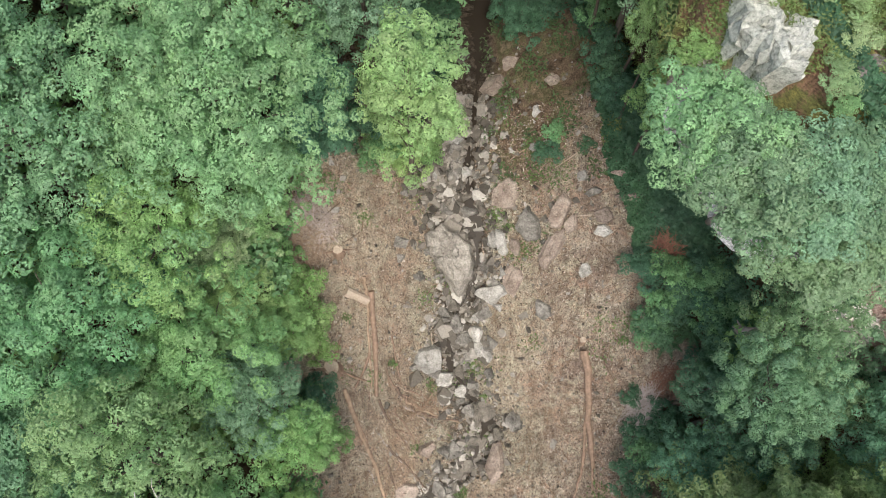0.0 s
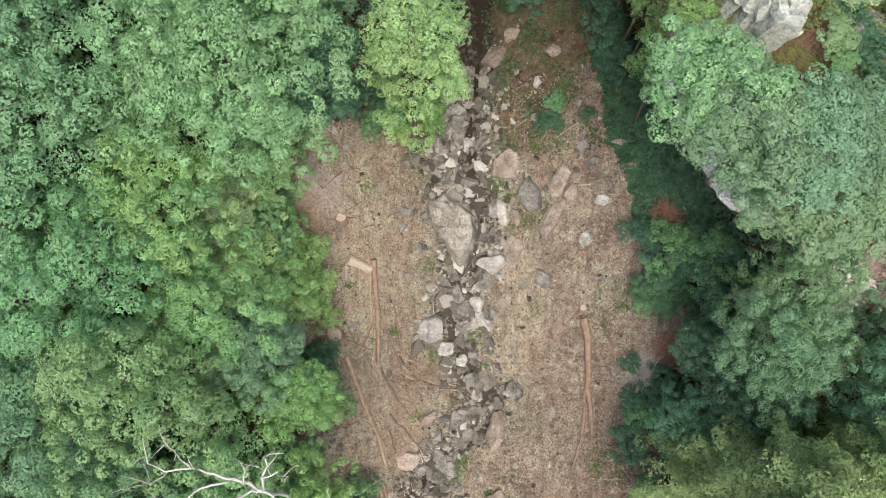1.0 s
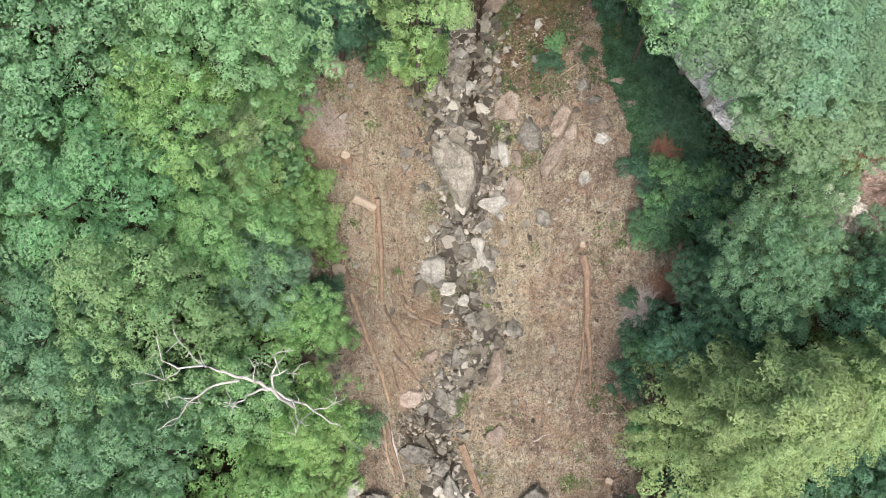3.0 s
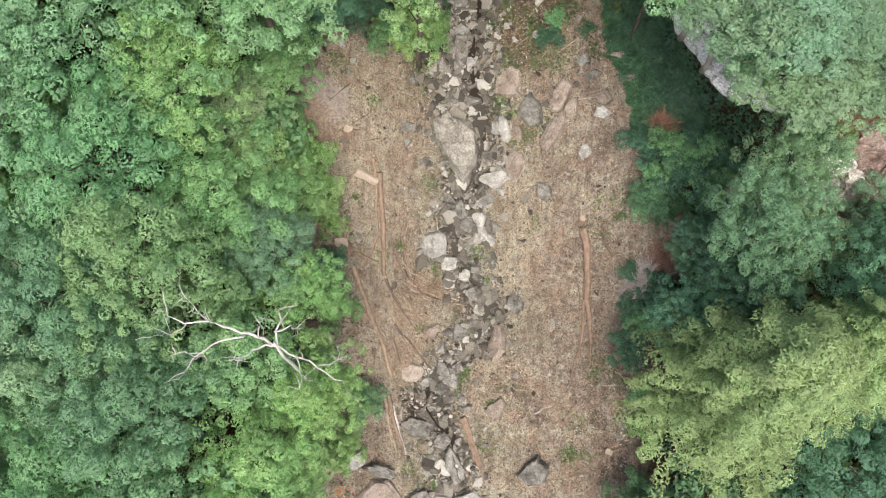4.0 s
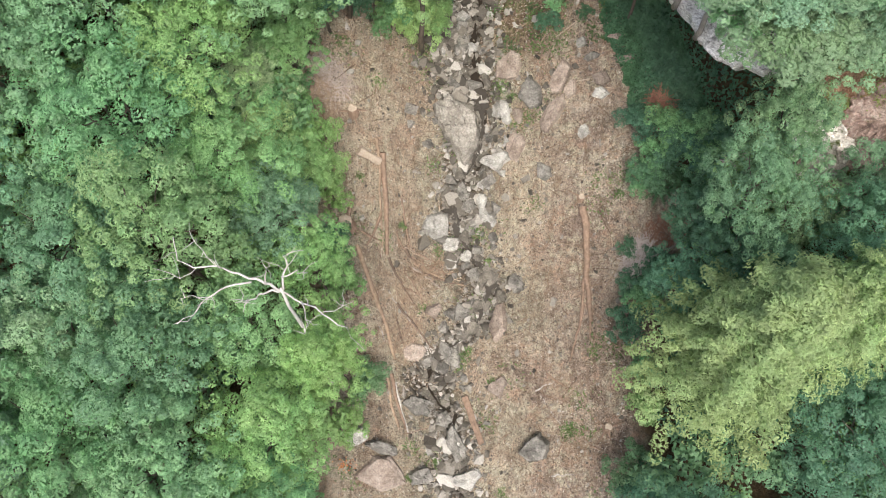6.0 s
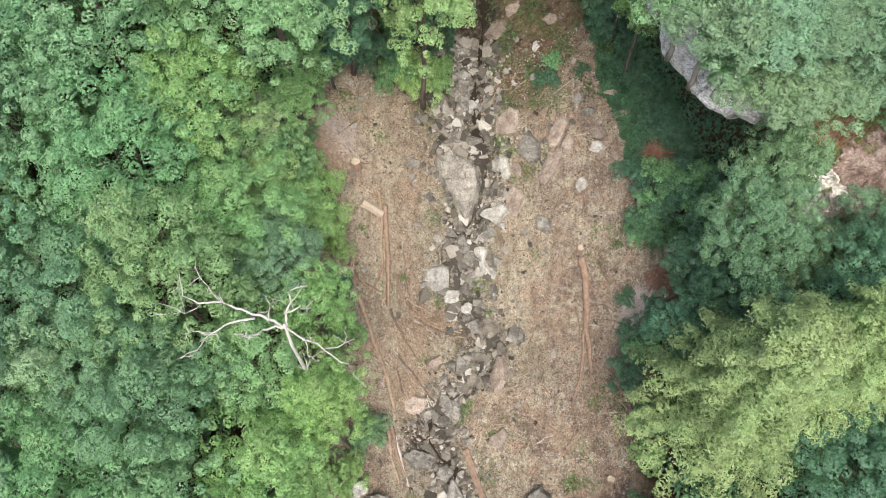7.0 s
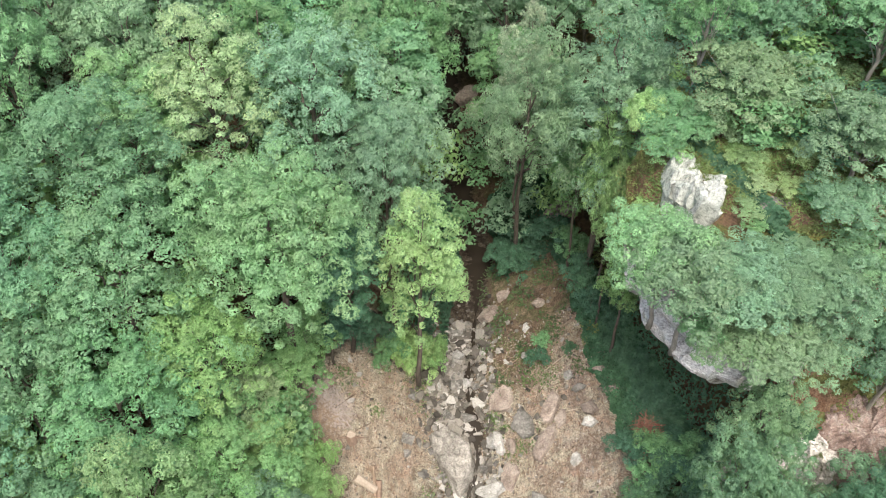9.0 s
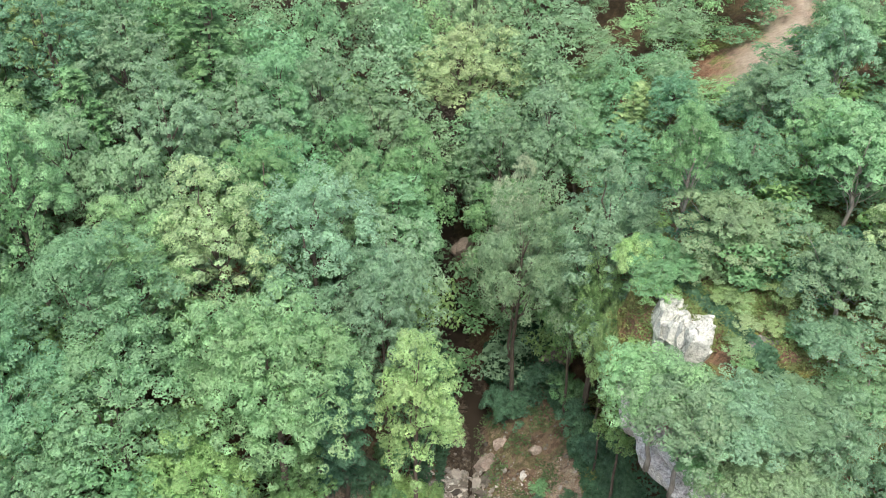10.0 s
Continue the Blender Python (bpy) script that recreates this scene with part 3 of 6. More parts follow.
KEY_TREES = (
    ("great", -10.4, 17.8, 28.5, 5.6, "mint"), 
    ("hickory", -14.0, 12.6, 23.5, 3.8, "bright"), ("slender", -10.1, 16.4, 15.5, 2.0, "bright"), ("slender", -9.6, 19.0, 17.0, 2.0, "green"), ("slender", -8.2, 20.8, 15.0, 1.7, "deep"), ("oak", -17.0, 9.0, 24.5, 4.4, "green"), ("poplar", -12.6, 8.2, 19.5, 3.8, "bright"),
    ("hickory", -10.0, 5.6, 16.5, 3.0, "grey"), ("hickory", -8.0, 3.6, 15.5, 2.4, "bright"), ("poplar", -14.8, 2.8, 24.5, 4.2, "pale"),
    ("oak", -19.8, 3.0, 21.5, 4.2, "blue"), ("oak", -11.2, -0.2, 17.0, 3.0, "pale"), ("hickory", -7.0, -1.6, 16.0, 2.8, "bright"),
    ("oak", -15.4, -2.8, 21.3, 3.9, "blue"), ("poplar", -10.4, -6.0, 15.5, 3.8, "bright"), ("hickory", -15.0, -8.8, 18.0, 4.4, "pale"),
    ("oak", -19.8, -6.0, 19.5, 4.2, "green"), ("slender", -11.6, 11.2, 15.0, 2.4, "lime"), ("slender", -9.2, 10.4, 12.0, 2.0, "bright"),
    ("slender", -12.4, 14.0, 16.0, 2.6, "yellow"), ("oak", -10.5, -11.0, 14.5, 4.0, "green"), ("oak", -19.0, -13.0, 19.0, 4.6, "grey"),
    ("oak", -19.0, 15.4, 28.0, 4.6, "blue"), ("oak", -22.5, 9.5, 26.5, 4.4, "blue"), ("maple", -21.0, 20.8, 31.0, 5.0, "blue"),
    ("slender", 5.4, 35.0, 31.5, 2.2, "tan"), ("maple", 11.0, 23.8, 23.4, 1.6, "lime"), ("maple", 11.2, 26.2, 24.0, 1.9, "lime"), ("poplar", -15.0, 27.4, 33.0, 4.1, "yellow"), ("poplar", -8.8, 28.6, 32.5, 4.8, "mist"),
    ("hickory", -4.0, 25.0, 28.5, 3.5, "mist"), ("oak", 1.6, 57.0, 31.5, 5.4, "yellow"), ("slender", 2.6, 66.0, 41.0, 2.6, "yellow"),
    ("poplar", 11.0, 29.0, 33.0, 4.4, "mist"), ("maple", 10.8, 28.4, 24.5, 2.0, "lime"), ("slender", 10.2, 33.5, 25.0, 2.4, "deep"),
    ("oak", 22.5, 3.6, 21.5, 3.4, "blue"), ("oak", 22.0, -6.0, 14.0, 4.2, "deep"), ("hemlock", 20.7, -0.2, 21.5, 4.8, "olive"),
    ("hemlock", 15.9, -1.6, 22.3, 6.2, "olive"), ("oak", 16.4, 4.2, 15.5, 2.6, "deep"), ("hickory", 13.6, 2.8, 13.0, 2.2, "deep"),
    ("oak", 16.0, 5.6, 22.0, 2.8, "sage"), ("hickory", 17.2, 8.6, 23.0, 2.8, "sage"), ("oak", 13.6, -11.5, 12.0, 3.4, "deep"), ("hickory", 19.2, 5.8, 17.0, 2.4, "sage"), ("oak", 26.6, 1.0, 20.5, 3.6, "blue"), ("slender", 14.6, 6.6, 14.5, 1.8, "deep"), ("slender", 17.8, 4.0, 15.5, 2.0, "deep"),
)
for row in KEY_TREES:
    plant(*row)
plant("poplar", 11.9, 21.6, 20.5, 1.9, "bright")
plant("maple", 9.6, 30.2, 22.0, 2.3, "green")
plant("slender", -7.1, -2.3, 18.4, 2.0, "bright")
plant("slender", -2.1, 21.9, 27.4, 3.0, "lime", lean=(2, -6))
plant("maple", 5.6, 33.6, 30.0, 3.7, "mist", lean=(0, -12))
plant("slender", -7.0, 22.2, 24.0, 2.6, "deep", lean=(2, -9))
# low trees on the rock shelf, leaning out over the edge
for x, y, top, r, hue, lean in (
        (11.8, 15.3, 26.9, 3.1, "pale", (-4, -2)), (12.9, 13.6, 26.9, 3.2, "grey", (-3, -4)),
        (15.8, 12.8, 26.5, 3.1, "grey", (-2, -6)), (18.0, 12.8, 26.5, 2.9, "sage", (0, -6)), (19.9, 12.9, 26.6, 2.8, "grey", (0, -4)),
        (15.7, 11.8, 24.5, 2.6, "sage", (-3, -12)), (17.1, 11.3, 24.4, 2.7, "grey", (0, -14)), (19.0, 11.4, 24.0, 2.5, "grey", (0, -12)), (14.2, 12.9, 23.8, 1.8, "green", (-6, -6)), (20.6, 15.6, 29.0, 2.3, "grey", (0, 0)), (22.2, 14.6, 27.0, 2.9, "blue", (0, -6)),
        (21.8, 18.6, 32.0, 3.3, "grey", (0, 0)), (17.4, 23.8, 31.5, 3.7, "grey", (-4, 0)), (13.0, 22.6, 29.0, 2.6, "green", (-5, 0)),
        (25.5, 16.0, 29.5, 3.0, "grey", (0, 0)), (19.4, 29.5, 33.5, 3.0, "blue", (0, 0)), (26.5, 21.5, 32.5, 2.8, "yellow", (0, 0))):
    tall = top - float(shelf(x, y))
    kind = "umbrella" if top > 26.3 and y < 17 and x < 20 and lean != (0, 0) else ("squat" if tall < 7 else "low")
    plant(kind, x, y, top, r, hue, lean=lean, foot=float(shelf(x, y)) - 0.1)


def cleared(x, y):
    """How far outside the bare strip a place lies (metres, negative inside it)."""
    left = np.interp(y, (-14, -8, 3, 12, 19, 23), (-7.5, -7.0, -7.0, -8.6, -9.3, -6.5))
    right = np.interp(y, (-14, -4, 4, 6.4, 8.2, 10, 12, 15, 20, 27), (12.5, 12.0, 12.2, 12.7, 15.8, 13.6, 12.4, 12.0, 11.6, 9.4))
    return np.maximum(np.maximum(left - x, x - right), y - north_end(x))


def fill_forest():
    rng = np.random.default_rng(5)
    kinds = ("oak", "poplar", "hickory", "maple", "oak", "hickory")
    # muted blue-grey leaf hues stand in for haze over the far trees
    hazy_hues = ("blue", "grey", "mist", "grey", "green", "mist", "grey", "pale", "blue", "mint")
    tries = 0
    far = []
    while tries < 16000:
        tries += 1
        x, y = rng.uniform(-75, 75), rng.uniform(-26, 112)
        shelf_side = x > 9 and float(cliff_distance(x, y)) > -3.5 and y > 8
        if abs(x) > 27 + 0.45 * (y + 24) or (y < 26 and -20 < x < 24) or abs(x - np.interp(y, STREAM_Y, STREAM_X)) < (2.0 if y < 50 else 0):
            continue
        if 1.0 < x < 10.5 and y < 36.5:
            continue
        # distance along and off the camera's sight line to the track
        sight_run = (28.4 - x) * 0.36 + (56.0 - y) * 0.93
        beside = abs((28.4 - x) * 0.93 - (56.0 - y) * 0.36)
        if float(track_distance(x, y)) < 2.6 or math.hypot(x - 23, y - 41) < 3.0 or math.hypot(x - 20.8, y - 34.5) < 2.6 or math.hypot((x - 21) * 1.2, y - 27) < 3.0:
            continue
        distant = y > 50 or abs(x) > 25 + 0.6 * max(y - 8, 0) or y < -21
        if distant and y > 25 and (abs(x) > 15 + 0.52 * (y + 20) or y > 80):
            continue
        if not distant and len(planted) - len(far) > 272:
            continue
        r = rng.uniform(3.2, 5.0) * (0.74 if shelf_side else 1.0)
        if 26 < y < 49 and abs(x - np.interp(y, STREAM_Y, STREAM_X)) < 0.7 * r + 1.0:
            continue
        if any(math.hypot(x - a, y - b) < (0.6 if distant else 0.56) * (r + c) for a, b, c in planted):
            continue
        h = hazy_hues[int(rng.integers(0, len(hazy_hues)))]
        g = zland(x, y)
        k = kinds[int(rng.integers(0, len(kinds)))]
        if y > 29 or abs(x) > 27 or y < -13:
            k = ("far", "spire", "lumpy", "far", "lumpy")[int(rng.integers(0, 5))]
        if (x < -18 and 36 < y < 58 and rng.uniform() < 0.5) or (shelf_side and rng.uniform() < 0.1):
            k, h = "pine", "olive" if rng.uniform() < 0.7 else "green"
        tall = rng.uniform(8.0, 11.5) if shelf_side else rng.uniform(16.5, 22.0)
        if shelf_side and y < 42 and k != "pine":
            k = "low"
        # trees on that sight line stay low so the camera sees the track
        if beside < r + 2.6 and -3 < sight_run < 36:
            tall = min(tall, 0.34 * sight_run)
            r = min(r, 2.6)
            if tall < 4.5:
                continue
        if distant:
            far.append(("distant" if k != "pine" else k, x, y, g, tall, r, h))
            planted.append((x, y, r))
        else:
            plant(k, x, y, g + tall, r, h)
    # distant crowns are lightened by 1.12: haze put into the leaf colour
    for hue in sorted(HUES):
        woods("far_woods", [row for row in far if row[6] == hue], tuple(1.12 * c for c in HUES[hue]), WORDS[hue] + " crowns of the distant woods, lightened for haze", rng)


def woods(name, rows, colour, label, rng):
    """Many distant or low crowns as one object."""
    stacks = []
    for k, x, y, g, tall, r, h in rows:
        crown, trunk, H, R = KINDS[k]
        v = np.zeros(len(crown.vertices) * 3, dtype=np.float32)
        crown.vertices.foreach_get("co", v)
        v = v.reshape(-1, 3)
        a = rng.uniform(0, 6.28)
        ca, sa = math.cos(a), math.sin(a)
        w = np.stack([(v[:, 0] * ca - v[:, 1] * sa) * r / R + x, (v[:, 0] * sa + v[:, 1] * ca) * r / R + y, v[:, 2] * tall / H + g], 1)
        stacks.append(w.reshape(-1, 3, 3))
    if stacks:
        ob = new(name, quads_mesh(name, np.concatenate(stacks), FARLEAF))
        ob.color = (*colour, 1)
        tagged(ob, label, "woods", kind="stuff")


fill_forest()


def fill_understorey():
    rng = np.random.default_rng(9)
    spots, low = [], []
    tries = 0
    while tries < 9000 and len(spots) < 430:
        tries += 1
        x, y = rng.uniform(-40, 36), rng.uniform(-20, 66)
        out = float(cleared(x, y))
        c = float(cliff_distance(x, y))
        if out < 0.7 or abs(x - np.interp(y, STREAM_Y, STREAM_X)) < (2.4 if y < 35 else 1.7) or (x > 9.5 and y > 9 and -6 < c < 2.5):
            continue
        if (x > 12 and 14 < y < 26 and rng.uniform() < 0.5) or float(track_distance(x, y)) < 1.5:
            continue
        if any(math.hypot(x - a, y - b) < 2.3 for a, b in spots):
            continue
        spots.append((x, y))
        tall = rng.uniform(2.2, 3.4) if out < 1.8 else rng.uniform(4.0, 8.5)
        if x > 12 and y > 12:
            tall *= 0.5
        # from y 27 on, lighter hues paint the lift of haze into the undergrowth
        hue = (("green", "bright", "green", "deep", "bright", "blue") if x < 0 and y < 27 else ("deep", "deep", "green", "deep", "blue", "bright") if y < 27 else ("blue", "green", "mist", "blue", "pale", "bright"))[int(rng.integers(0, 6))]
        r = rng.uniform(1.7, 2.6)
        if out < 1.8 and y < 30:
            plant("bush", x, y, zland(x, y) + tall, r * 0.7, hue)
        else:
            low.append(("sapling", x, y, zland(x, y), tall, r, hue))
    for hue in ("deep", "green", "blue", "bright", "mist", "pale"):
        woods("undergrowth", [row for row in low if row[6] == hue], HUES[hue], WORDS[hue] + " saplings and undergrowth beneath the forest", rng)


fill_understorey()
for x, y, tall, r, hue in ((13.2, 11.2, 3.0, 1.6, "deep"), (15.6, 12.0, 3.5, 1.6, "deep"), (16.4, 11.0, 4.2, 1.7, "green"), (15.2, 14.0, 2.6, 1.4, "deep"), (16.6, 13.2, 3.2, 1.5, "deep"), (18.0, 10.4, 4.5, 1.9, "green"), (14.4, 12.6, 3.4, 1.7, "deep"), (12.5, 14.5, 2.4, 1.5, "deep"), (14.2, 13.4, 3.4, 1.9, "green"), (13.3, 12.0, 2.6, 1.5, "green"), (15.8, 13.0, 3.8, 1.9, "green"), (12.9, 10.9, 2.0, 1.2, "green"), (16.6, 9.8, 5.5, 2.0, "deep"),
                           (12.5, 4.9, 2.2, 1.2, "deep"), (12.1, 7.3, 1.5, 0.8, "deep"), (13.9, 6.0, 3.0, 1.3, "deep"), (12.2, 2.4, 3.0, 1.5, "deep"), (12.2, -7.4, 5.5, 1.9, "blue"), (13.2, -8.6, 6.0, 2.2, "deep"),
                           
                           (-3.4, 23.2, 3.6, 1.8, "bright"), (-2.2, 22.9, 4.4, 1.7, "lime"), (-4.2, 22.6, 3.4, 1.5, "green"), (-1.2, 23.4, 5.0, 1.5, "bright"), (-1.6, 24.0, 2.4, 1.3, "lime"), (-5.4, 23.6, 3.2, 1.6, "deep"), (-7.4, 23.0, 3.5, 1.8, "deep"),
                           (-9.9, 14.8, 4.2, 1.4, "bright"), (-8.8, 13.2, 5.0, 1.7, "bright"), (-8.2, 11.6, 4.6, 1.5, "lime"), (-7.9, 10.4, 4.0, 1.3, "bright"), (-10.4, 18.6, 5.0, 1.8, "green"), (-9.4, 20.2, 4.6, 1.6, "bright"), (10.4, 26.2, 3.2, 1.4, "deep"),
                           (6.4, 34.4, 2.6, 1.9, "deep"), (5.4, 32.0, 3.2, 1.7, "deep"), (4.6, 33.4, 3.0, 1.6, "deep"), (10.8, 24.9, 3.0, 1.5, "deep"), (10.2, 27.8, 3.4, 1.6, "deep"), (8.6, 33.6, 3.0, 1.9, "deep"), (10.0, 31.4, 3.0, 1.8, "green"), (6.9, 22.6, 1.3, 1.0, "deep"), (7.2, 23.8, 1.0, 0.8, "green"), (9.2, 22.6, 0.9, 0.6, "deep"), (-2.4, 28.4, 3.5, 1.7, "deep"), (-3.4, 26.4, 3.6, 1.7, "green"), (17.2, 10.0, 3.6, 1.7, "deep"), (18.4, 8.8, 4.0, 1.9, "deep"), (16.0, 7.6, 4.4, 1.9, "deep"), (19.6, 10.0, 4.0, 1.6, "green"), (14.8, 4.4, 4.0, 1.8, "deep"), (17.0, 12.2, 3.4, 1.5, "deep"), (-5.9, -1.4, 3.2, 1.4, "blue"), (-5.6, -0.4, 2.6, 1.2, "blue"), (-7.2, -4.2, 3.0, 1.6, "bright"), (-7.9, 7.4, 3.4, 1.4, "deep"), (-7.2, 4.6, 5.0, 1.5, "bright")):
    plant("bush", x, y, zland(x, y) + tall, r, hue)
for x, y, tall, r, hue in ((11.4, 19.8, 1.6, 1.2, "bright"), (12.4, 18.2, 1.4, 1.1, "green"), (12.6, 22.0, 2.0, 1.4, "lime"), (11.6, 23.4, 3.0, 1.5, "lime"), (16.2, 17.0, 0.8, 1.0, "olive"), (17.0, 20.4, 1.1, 1.2, "olive"), (15.6, 22.6, 1.4, 1.3, "yellow"), (18.8, 18.2, 0.9, 1.1, "olive"), (16.6, 16.0, 0.8, 0.9, "green"), (19.6, 20.4, 1.2, 1.3, "olive"), (19.8, 17.0, 1.0, 1.2, "green"), (21.0, 16.4, 0.9, 1.1, "yellow"), (18.0, 21.8, 1.3, 1.3, "green"), (13.8, 16.4, 1.2, 1.1, "sage"), (20.4, 13.6, 1.2, 1.2, "olive"), (22.6, 24.0, 1.2, 1.4, "olive"), (20.2, 25.4, 1.4, 1.4, "pale"), (24.0, 27.0, 1.5, 1.6, "olive"), (22.0, 30.0, 1.6, 1.6, "pale"), 
                           (17.2, 18.8, 0.7, 1.0, "yellow"), (11.8, 24.6, 2.4, 1.5, "bright"), (16.6, 21.2, 0.9, 1.1, "lime")):
    plant("bush", x, y, float(shelf(x, y)) + tall, r, hue, foot=float(shelf(x, y)))


# ---- rocks, stream and cliff ----
def angular_rock(seed, planes=13, flat=0.0, rough=0.05, sub=3):
    """A unit rock: a ball cut by random planes."""
    rng = np.random.default_rng(seed)
    bm = bmesh.new()
    bmesh.ops.create_icosphere(bm, subdivisions=sub, radius=1.0)
    n = rng.normal(size=(planes, 3))
    n /= np.linalg.norm(n, axis=1, keepdims=True)
    n[0] = (0.05, -0.04, 1)
    n[1] = (0, 0, -1)
    h = rng.uniform(0.42, 0.74, planes)
    h[0] = 0.56 - flat
    for v in bm.verts:
        d = np.array(v.co)
        dots = n @ d
        r = min(1.0, float(np.min(np.where(dots > 0.05, h / np.maximum(dots, 0.05), 9))))
        v.co = Vector(d * r) * (1 + rough * noise.noise(Vector(d * 2.3) + Vector((seed, 0, 0))) + rough * 0.5 * noise.noise(Vector(d * 6.1) + Vector((0, seed, 0))))
    me = bpy.data.meshes.new("rock")
    bm.to_mesh(me)
    bm.free()
    return me


def slab_rock(seed, corners=7, split=4):
    """A unit slab of broken rock: a many-cornered block with stepped, chipped sides and a bedded, uneven top."""
    rng = np.random.default_rng(seed)
    ang = np.sort((np.arange(corners) + rng.uniform(-0.36, 0.36, corners)) * 2 * math.pi / corners)
    rad = rng.uniform(0.72, 1.08, corners)
    cs = [(math.cos(a) * r, math.sin(a) * r) for a, r in zip(ang, rad)]
    ring = []
    for i, (ax, ay) in enumerate(cs):
        bx, by = cs[(i + 1) % corners]
        for k in range(split):
            t = k / split
            w = 0.035 if k else 0.0
            ring.append((ax + (bx - ax) * t + rng.normal(0, w), ay + (by - ay) * t + rng.normal(0, w)))
    n = len(ring)
    tx, ty = rng.normal(0, 0.2, 2)
    ca, sa = math.cos(rng.uniform(0, 6.28)), math.sin(rng.uniform(0, 6.28))
    cut = rng.uniform(0.15, 0.5)
    verts, faces = [], []
    levels = ((1.05, -0.9), (1.02, 0.0), (1.0, 0.2), (0.965, 0.36), (0.955, 0.46), (0.90, 0.54), (0.76, 0.56), (0.58, 0.57), (0.40, 0.58), (0.20, 0.58))
    for f, z in levels:
        for x, y in ring:
            px, py = x * f, y * f
            top = z > 0.3
            q = Vector((px * 1.7 + seed, py * 1.7, z))
            h = z + (tx * px + ty * py if top else 0) + (0.10 * noise.noise(q) + 0.05 * noise.noise(q * 2.9) if top else 0)
            if top and px * ca + py * sa > cut:
                h -= 0.16
            j = 0.016 if f > 0.9 else 0.008
            verts.append((px + rng.normal(0, j), py + rng.normal(0, j), h + rng.normal(0, 0.012)))
    verts.append((0, 0, 0.58 - (0.16 if 0 > cut else 0)))
    for l in range(len(levels) - 1):
        for i in range(n):
            k = (i + 1) % n
            faces.append((l * n + i, l * n + k, (l + 1) * n + k, (l + 1) * n + i))
    o = (len(levels) - 1) * n
    for i in range(n):
        faces.append((o + i, o + (i + 1) % n, len(verts) - 1))
    faces.append(tuple(range(n - 1, -1, -1)))
    return mesh_of("rock", verts, faces)


def chip_rock(seed):
    """A small broken stone: the hull of a few random points."""
    rng = np.random.default_rng(seed)
    bm = bmesh.new()
    p = rng.normal(size=(11, 3))
    p /= np.linalg.norm(p, axis=1, keepdims=True)
    p *= rng.uniform(0.75, 1.1, (11, 1))
    for q in p:
        bm.verts.new(q)
    res = bmesh.ops.convex_hull(bm, input=bm.verts)
    bmesh.ops.delete(bm, geom=[g for g in res["geom_interior"] if isinstance(g, bmesh.types.BMVert)], context="VERTS")
    me = bpy.data.meshes.new("stone")
    bm.to_mesh(me)
    bm.free()
    return me


def slope_pose(x, y, sink, turn, size, z=None):
    e = 0.5
    nx = -(zland(x + e, y) - zland(x - e, y)) / (2 * e)
    ny = -(zland(x, y + e) - zland(x, y - e)) / (2 * e)
    up = Vector((nx, ny, 1)).normalized()
    q = Vector((0, 0, 1)).rotation_difference(up)
    z = zland(x, y) if z is None else z
    return Matrix.Translation((x, y, z + sink)) @ q.to_matrix().to_4x4() @ Matrix.Rotation(radians(turn), 4, "Z") @ Matrix.Diagonal((*size, 1))


ROCK_MESHES = {}
SLAB = rock_material("grey_tan_slab", (0.12, 0.112, 0.097), (0.225, 0.212, 0.188), (0.32, 0.305, 0.275), 0.9)
PINK = rock_material("pinkish_tan_slab", (0.17, 0.135, 0.11), (0.275, 0.225, 0.19), (0.36, 0.31, 0.265), 1.1)
DARKROCK = rock_material("wet_dark_rock", (0.06, 0.055, 0.045), (0.13, 0.12, 0.10), (0.22, 0.20, 0.17), 1.4)
for key, material in (("grey", ROCK), ("pale", PALE), ("pink", PINK), ("dark", DARKROCK)):
    ROCK_MESHES[key] = []
    for i in range(6):
        me = slab_rock(100 + i * 7 + len(key) * 31 + ord(key[0]), corners=5 + i % 4)
        me.materials.append(material)
        ROCK_MESHES[key].append(me)
ROCK_WORDS = {"grey": "grey", "pale": "pale whitish", "pink": "pinkish tan", "dark": "wet dark grey"}
